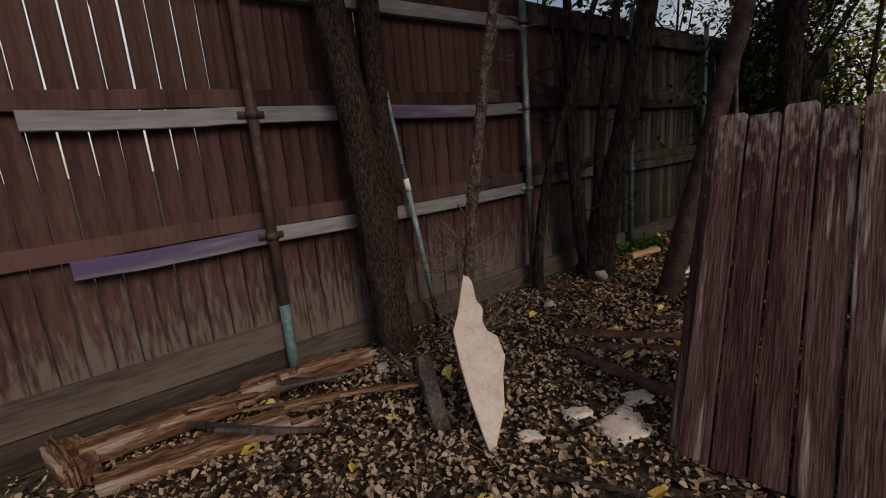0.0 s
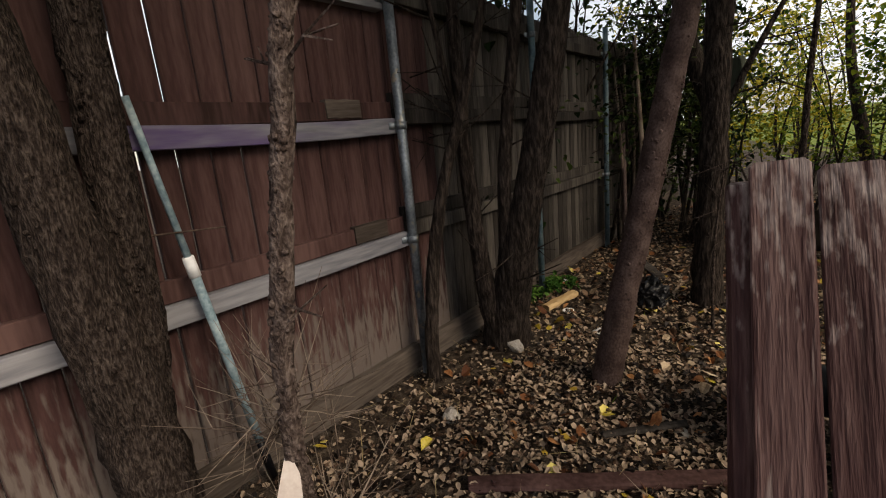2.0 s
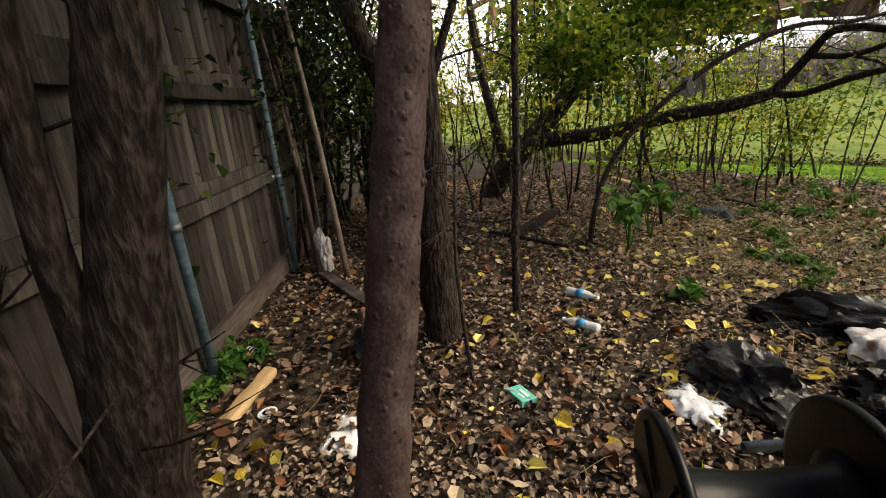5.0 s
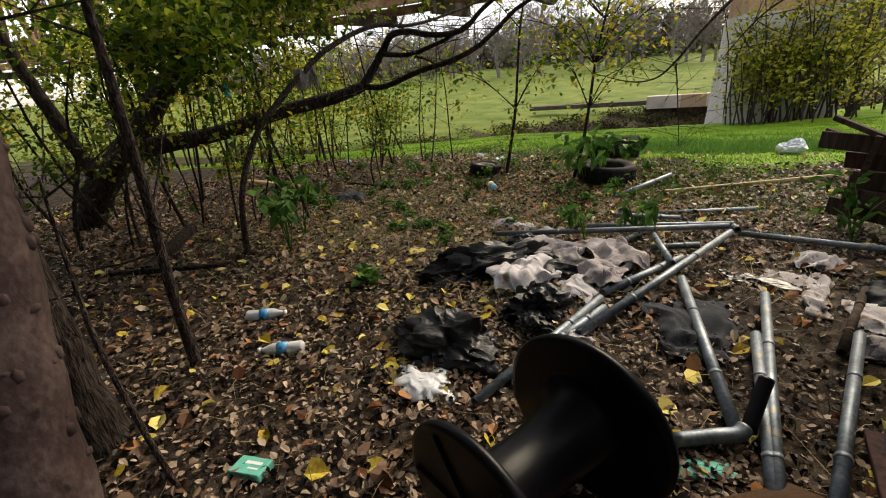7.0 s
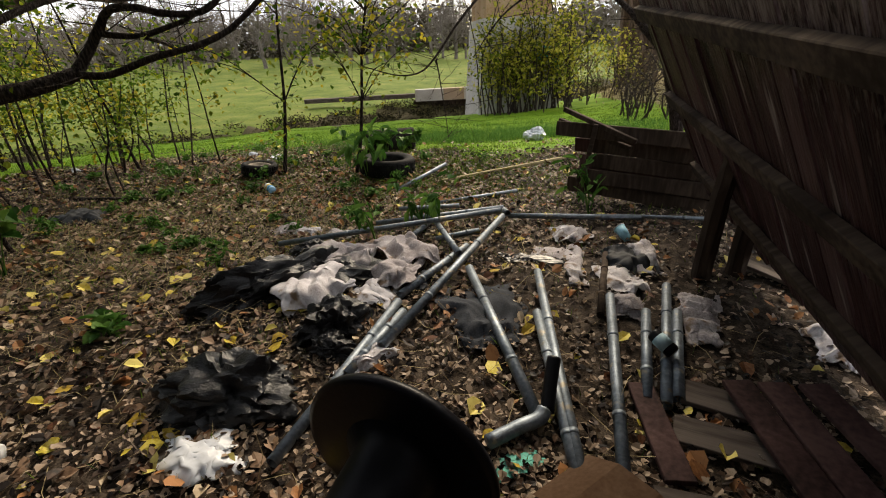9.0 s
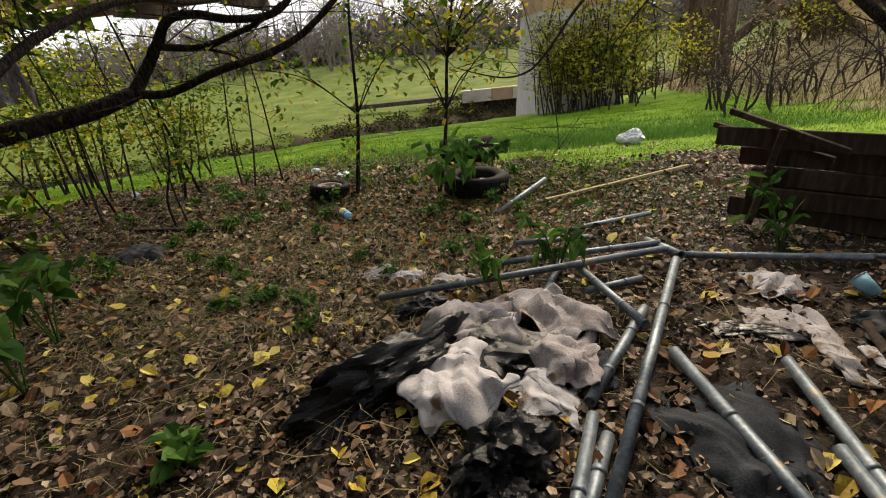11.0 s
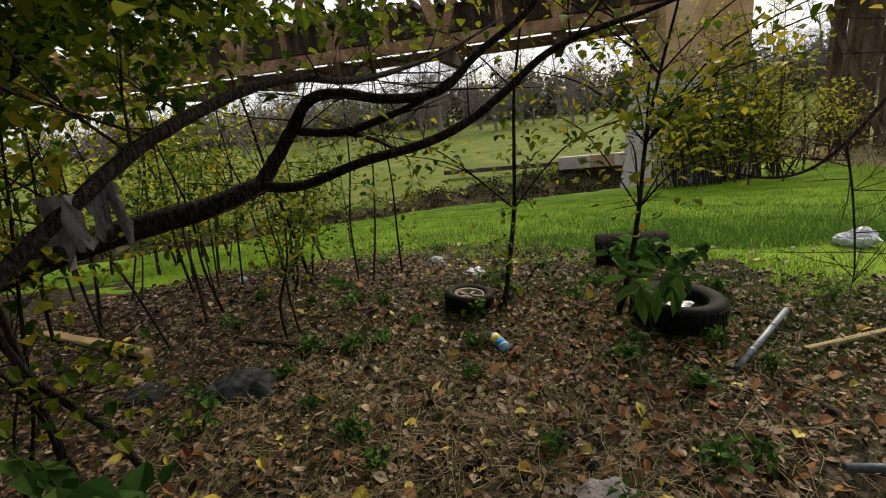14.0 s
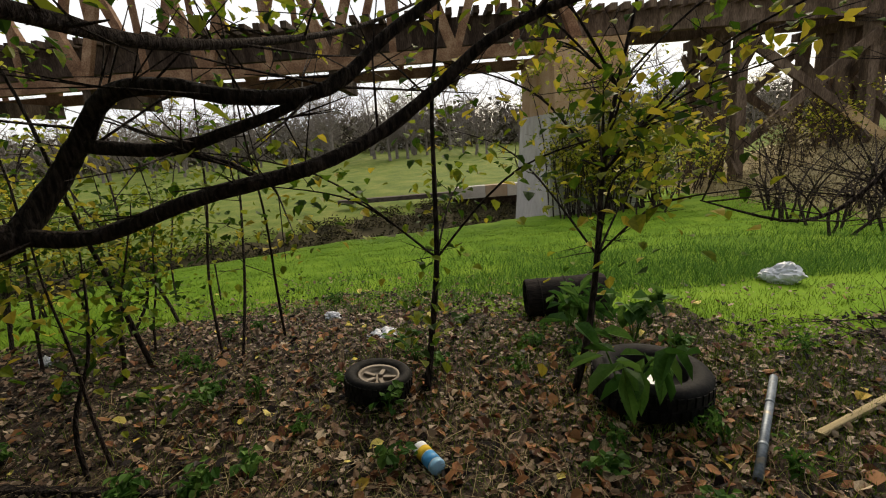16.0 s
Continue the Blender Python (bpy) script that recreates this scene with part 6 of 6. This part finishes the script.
for u in (11.7, 16.6, 18.0, 22.5, 28, 33):
    zb = base_slope(u, 20) - 0.6
    for v in (18.3, 19.4, 20.4, 21.5):
        beam(uvz(u, v + 0.15 * (v - 20), zb), uvz(u, v, 4.5), 0.38, 0.38, TRESTLE_WOOD, "post", trestle)
    beam(uvz(u, 17.7, 4.42), uvz(u, 22.1, 4.42), 0.38, 0.34, TRESTLE_WOOD, "cap_beam", trestle)
    beam(uvz(u - 0.22, 17.6, zb + 0.9), uvz(u - 0.22, 22, 4.0), 0.12, 0.3, TRESTLE_WOOD, "brace", trestle)
    beam(uvz(u + 0.22, 22, zb + 0.9), uvz(u + 0.22, 17.6, 4.0), 0.12, 0.3, TRESTLE_WOOD, "brace", trestle)
for v in (18.0, 21.8):
    beam(uvz(11.9, v, 3.9), uvz(17.2, v - 0.05, 0.1), 0.14, 0.34, TRESTLE_WOOD, "long_brace", trestle)
    beam(uvz(11.9, v, 0.2), uvz(16.6, v, 3.9), 0.14, 0.34, TRESTLE_WOOD, "long_brace", trestle)
# pale wood colour stands in for sunlight on the end of this brace
beam(uvz(15.6, 17.9, 1.22), uvz(17.2, 17.85, 0.06), 0.1, 0.36, PALE_WOOD, "lit_brace_end", trestle, "sunlit pale end of a brace")

# ---- creek wall, far houses and trees ----
wall = thing("creek_wall", Matrix(), "low pale concrete wall above the creek", "wall")
for u0, u1, mt in ((-6.0, 1.0, KICK_WOOD), (1.0, 2.8, CONCRETE), (2.8, 4.1, material("tan_wall", ((0.3, 0.22, 0.15), (0.4, 0.31, 0.22)), 2, 0.9)), (4.1, 6.6, CONCRETE)):
    beam(uvz(u0 + 0.01, 27.5, -2.0), uvz(u1 - 0.01, 27.5, -2.0), 0.5, 0.7 if u0 > 0 else 0.25, mt, "wall_panel", wall)
# solid dark beam standing in for the shade below the wall panels
beam(uvz(0.9, 27.9, -2.7), uvz(6.6, 27.9, -2.7), 0.3, 0.8, TIMBER, "gap_shade", wall)


def house(u, v, w, d, h, label):
    x, y = xy_of(u, v)
    hs = thing("house", Matrix.Translation((x, y, height(x, y))) @ pose(0, 0, 0, 0, 0, 30.3), label, "house")
    part("wall", boxed((-w / 2, -d / 2, 0), (w / 2, d / 2, h)), HOUSE_WALL, hs)
    bm = bmesh.new()
    q = [bm.verts.new(p) for p in ((-w / 2 - 0.4, -d / 2 - 0.4, h), (w / 2 + 0.4, -d / 2 - 0.4, h), (w / 2 + 0.4, d / 2 + 0.4, h), (-w / 2 - 0.4, d / 2 + 0.4, h), (-w / 2 - 0.4, 0, h + d * 0.3), (w / 2 + 0.4, 0, h + d * 0.3))]
    for f in ((0, 1, 5, 4), (2, 3, 4, 5), (0, 4, 3), (1, 2, 5), (3, 2, 1, 0)):
        bm.faces.new([q[i] for i in f])
    part("roof", bm, ROOF, hs)
    for s in (-1, 1):
        for k in (-0.3, 0.05, 0.33):
            win = part("window", boxed((k * w - 0.5, s * d / 2 - 0.06, 1.0), (k * w + 0.5, s * d / 2 + 0.06, 2.1)), GLASS_DARK, hs)
            part("sill", boxed((k * w - 0.6, s * d / 2 - 0.1, 0.9), (k * w + 0.6, s * d / 2 + 0.1, 0.995)), WHITE, win)
    part("door", boxed((0.16 * w, -d / 2 - 0.05, 0), (0.16 * w + 0.95, -d / 2 + 0.05, 2.05)), ROOF, hs)


house(-34, 118, 12, 8, 2.6, "pale single-storey house beyond the field")
house(-8, 125, 13, 8, 2.6, "pale single-storey house beyond the field")
house(22, 120, 12, 8, 2.6, "pale single-storey house beyond the field")


def bare_tree(h, seed):
    """A leafless tree: trunk, limbs and many fine twigs."""
    r = random.Random(seed)
    t = thing("bare_tree", Matrix(), "leafless grey-brown tree beyond the field", "tree", "far bare trees")
    trunk = [Vector((0, 0, -0.3)), Vector((r.gauss(0, 0.2), r.gauss(0, 0.2), h * 0.35)), Vector((r.gauss(0, 0.5), r.gauss(0, 0.5), h * 0.95))]
    p, rr = smooth_path(trunk, [0.03 * h, 0.02 * h, 0.004 * h], 4)
    bm = bmesh.new()
    tube(bm, p, rr, 7)
    part("trunk", bm, BARE, t)
    bm = bmesh.new()
    for k in range(16):
        i = r.randrange(2, len(p) - 1)
        a = r.uniform(0, 6.28)
        L = h * r.uniform(0.2, 0.45)
        q = [p[i], p[i] + Vector((math.cos(a) * 0.5, math.sin(a) * 0.5, 0.45)) * L, p[i] + Vector((math.cos(a) * 0.8, math.sin(a) * 0.8, 1.0)) * L]
        q, qr = smooth_path(q, [0.008 * h, 0.005 * h, 0.0015 * h], 3)
        tube(bm, q, qr, 4, cap=False)
        twigs(bm, q[1:], 14, h * 0.16, 0.0022 * h, seed * 31 + k, 0, 3)
    tagged(part("branches", bm, BARE, t), kind="stuff")
    return t


protos = [bare_tree(h, 400 + k) for k, h in enumerate((9.0, 11.0, 8.0))]
rt = random.Random(12)
for k in range(150):
    u, v = rt.uniform(-110, 60), rt.uniform(66, 118)
    if k < 3:
        ob = protos[k]
    x, y = xy_of(u, v)
    m = Matrix.Translation((x, y, height(x, y))) @ pose(0, 0, 0, 0, 0, rt.uniform(0, 360))
    if k < 3:
        ob.matrix_world = m
    else:
        ob = copy_thing(protos[k % 3], m)
        ob.scale = [rt.uniform(0.7, 1.2)] * 3
# far hedge and woods beyond
far = leaf_cloud([tuple(uvz(rt.uniform(-140, 110), rt.uniform(95, 130), rt.uniform(-1.5, 5.5))) for _ in range(1400)], 30000, 2.0, 1.0, 5, 0.8)
far.materials.append(material("far_winter_woods", ((0.07, 0.06, 0.045), (0.13, 0.11, 0.085), (0.2, 0.18, 0.14)), 0.2, 0.95, 0, 0, 2, (1, 1, 1), None, 0, 0.8))
tagged(new("far_woods", far), "distant grey-brown winter woods", "woods", "", "stuff")
brush_pts = []
for k in range(500):
    u = rt.uniform(-22, 16)
    v = between(LIP, u) + rt.uniform(7.5, 13.2)
    x, y = xy_of(u, v)
    brush_pts.append((x, y, height(x, y) + 0.12))
cb2 = leaf_cloud(brush_pts, 22000, 0.3, 0.16, 6, 0.4, 1)
cb2.materials.append(material("creek_bank_brush", ((0.014, 0.014, 0.006), (0.045, 0.04, 0.018), (0.1, 0.09, 0.04)), 1, 0.9, 0, 0, 5, (1, 1, 1), None, 0, 0.9))
tagged(new("creek_brush", cb2), "low dark brush along the creek bank", "brush", "", "stuff")

# ---- scattered leaves, straw, twigs and grass ----
def scatter_leaves(name, spots, size, mat, seed, label, flat_tilt=0.35):
    r = np.random.default_rng(seed)
    n = len(spots)
    at = np.array([on(x, y, 0.006) for x, y in spots])
    at[:, 2] += r.uniform(0, 0.02, n)
    s = size * r.uniform(0.55, 1.4, n)
    yaw = r.uniform(0, 2 * np.pi, n)
    tx, ty = r.normal(0, flat_tilt, n), r.normal(0, flat_tilt, n)
    d = np.stack([np.cos(yaw), np.sin(yaw), tx], 1)
    e = np.stack([-np.sin(yaw), np.cos(yaw), ty], 1)
    curl = r.uniform(-0.1, 0.35, n)[:, None] * np.array([[0, 0, 1.0]])
    S = s[:, None]
    w = 0.36 + r.uniform(-0.1, 0.1, n)[:, None]
    pts = [at - d * S * 0.5, at - d * S * 0.15 + (e * w + curl) * S, at + d * S * 0.25 + (e * w * 0.8 + curl) * S, at + d * S * 0.55,
           at + d * S * 0.25 + (-e * w * 0.8 + curl) * S, at - d * S * 0.15 + (-e * w + curl) * S]
    verts = np.stack(pts, 1)
    low = verts[:, :, 2].min(1) - at[:, 2]
    verts[:, :, 2] -= np.minimum(low, 0)[:, None] * 0.8
    k = np.arange(n)[:, None] * 6
    faces = np.concatenate([k + np.array([0, 5, 4, 3]), k + np.array([0, 3, 2, 1])], 0)
    me = bpy.data.meshes.new(name)
    me.from_pydata(verts.reshape(-1, 3).tolist(), [], faces.tolist())
    me.materials.append(mat)
    return tagged(new(name, me), label, "leaves", "", "stuff")


rl = random.Random(99)


def litter_spot():
    while True:
        x, y = rl.uniform(-3.0, 12.5), rl.uniform(-6, 4.6)
        if y > 2.93 + 0.237 * (x - 1.445):
            continue
        u, v = uv_of(x, y)
        e = between(EDGE, u)
        if v < e + 0.3 or rl.random() < 0.12 * max(0, 1 - (v - e) / 3):
            return x, y


scatter_leaves("leaf_litter", [litter_spot() for _ in range(80000)] + [(rl.uniform(2.2, 5.8), rl.uniform(-0.3, 2.9)) for _ in range(9000)] + [(rl.uniform(-0.5, 4.0), rl.uniform(0.4, 2.85)) for _ in range(16000)], 0.028, DEAD_LEAF, 1, "brown fallen leaves covering the ground")
scatter_leaves("large_dead_leaves", [q for q in (litter_spot() for _ in range(24000)) if q[0] > 4.0], 0.05, BROWN_LEAF, 2, "large curled brown leaves on the ground", 0.25)
scatter_leaves("pale_leaves", [q for q in (litter_spot() for _ in range(1900)) if q[0] > 3.6] + [(7.0 + rl.gauss(0, 1.4), -1.2 + rl.gauss(0, 1.3)) for _ in range(400)], 0.058, PALE_LEAF, 11, "pale tan fallen leaves lying face up", 0.3)
scatter_leaves("russet_leaves", [q for q in (litter_spot() for _ in range(3400)) if q[0] > 2.4] + [(7.0 + rl.gauss(0, 1.2), -2.3 + rl.gauss(0, 0.7)) for _ in range(700)], 0.06, RUSSET_LEAF, 12, "russet brown fallen leaves", 0.35)
scatter_leaves("leaf_fragments", [(rl.uniform(-0.8, 4.5), rl.uniform(0.2, 3.2)) for _ in range(3800)], 0.012, PALE_LEAF, 13, "pale leaf and wood fragments on dark soil", 0.45)
scatter_leaves("yellow_leaves", [litter_spot() for _ in range(520)] + [(5.5 + rl.gauss(0, 1.6), 0.4 + rl.gauss(0, 1.2)) for _ in range(300)], 0.07, YELLOW_LEAF, 3, "bright yellow fallen leaves", 0.25)


def strips(name, spots, length, width, mat, seed, label, rise=0.1):
    r = np.random.default_rng(seed)
    n = len(spots)
    at = np.array([on(x, y, 0.008) for x, y in spots])
    yaw = r.uniform(0, 2 * np.pi, n)
    L = (length * r.uniform(0.4, 1.4, n))[:, None]
    d = np.stack([np.cos(yaw), np.sin(yaw), np.abs(r.normal(0, rise, n))], 1)
    e = np.stack([-np.sin(yaw), np.cos(yaw), np.zeros(n)], 1) * width
    b = np.stack([r.normal(0, 0.12, n), r.normal(0, 0.12, n), np.abs(r.normal(0, rise, n)) * 0.5], 1)
    verts = np.stack([at - e, at + e, at + d * L * 0.5 + b * L + e * 0.8, at + d * L * 0.5 + b * L - e * 0.8, at + d * L + np.array([0, 0, 0.0])], 1)
    k = np.arange(n)[:, None] * 5
    f4 = (k + np.array([0, 1, 2, 3])).tolist()
    f3 = (k + np.array([3, 2, 4])).tolist()
    me = bpy.data.meshes.new(name)
    me.from_pydata(verts.reshape(-1, 3).tolist(), [], f4 + f3)
    me.materials.append(mat)
    return tagged(new(name, me), label, "grass" if mat != TWIG else "twigs", "", "stuff")


strips("fallen_twigs", [litter_spot() for _ in range(2600)], 0.16, 0.0022, TWIG, 4, "fine fallen twigs over the litter", 0.15)
strips("dry_straw", [(7.4 + rl.gauss(0, 1.5), -0.3 + rl.gauss(0, 1.2)) for _ in range(5500)] + [(6.6 + rl.gauss(0, 1.0), -1.3 + rl.gauss(0, 0.9)) for _ in range(1800)] + [litter_spot() for _ in range(2500)], 0.26, 0.0017, STRAW, 5, "dry flattened straw among leaves", 0.14)


def grass_spots(n, lo, hi, far):
    out = []
    while len(out) < n:
        u, v = rl.uniform(lo, hi), rl.uniform(2.6, far)
        e, lip = between(EDGE, u), between(LIP, u)
        if v < e - 0.6 or v > lip or u > 8.5 + 0.16 * v or (v < e + 0.4 and rl.random() < 0.75) or rl.random() > 2.2 / (1 + 0.18 * v):
            continue
        out.append(xy_of(u, v))
    return out


def blades(name, spots, h, w, mat, seed, label):
    r = np.random.default_rng(seed)
    n = len(spots)
    at = np.array([on(x, y, -0.005) for x, y in spots])
    yaw = r.uniform(0, 2 * np.pi, n)
    H = (h * r.uniform(0.5, 1.4, n))[:, None]
    lean = np.stack([r.normal(0, 0.45, n), r.normal(0, 0.45, n), np.ones(n)], 1)
    e = np.stack([np.cos(yaw), np.sin(yaw), np.zeros(n)], 1) * w
    verts = np.stack([at - e, at + e, at + lean * H], 1)
    me = bpy.data.meshes.new(name)
    me.from_pydata(verts.reshape(-1, 3).tolist(), [], (np.arange(n)[:, None] * 3 + np.array([0, 1, 2])).tolist())
    me.materials.append(mat)
    return tagged(new(name, me), label, "grass", "", "stuff")


blades("grass", grass_spots(100000, -9, 11, 14), 0.042, 0.003, BLADE, 6, "short bright green grass on the slope")
blades("sparse_grass", [(7.5 + rl.gauss(0, 1.8), -2.2 + rl.gauss(0, 1.5)) for _ in range(16000)] + [(6.0 + rl.gauss(0, 1.2), -3.4 + rl.gauss(0, 0.8)) for _ in range(18000)], 0.06, 0.003, BLADE, 7, "sparse green grass between fallen leaves")
blades("weedy_grass", [xy_of(rl.gauss(3.0, 2.6), 5.6 + abs(rl.gauss(0, 1.8)) - 0.9) for _ in range(26000)], 0.11, 0.0035, WEED, 9, "longer dark green grass and weeds on the slope")
blades("litter_grass", [(7.2 + rl.gauss(0, 1.6), -1.2 + rl.gauss(0, 1.4)) for _ in range(9000)], 0.05, 0.0025, WEED, 10, "thin green grass coming through the litter")
dry_pts = []
for k in range(9000):
    u, v = rl.uniform(7.5, 22), rl.uniform(3, 22)
    if u > 6.5 + 0.16 * v:
        dry_pts.append(xy_of(u, v))
blades("tall_dry_grass", dry_pts, 0.4, 0.008, STRAW, 8, "tall dry straw-coloured grass on the bank")
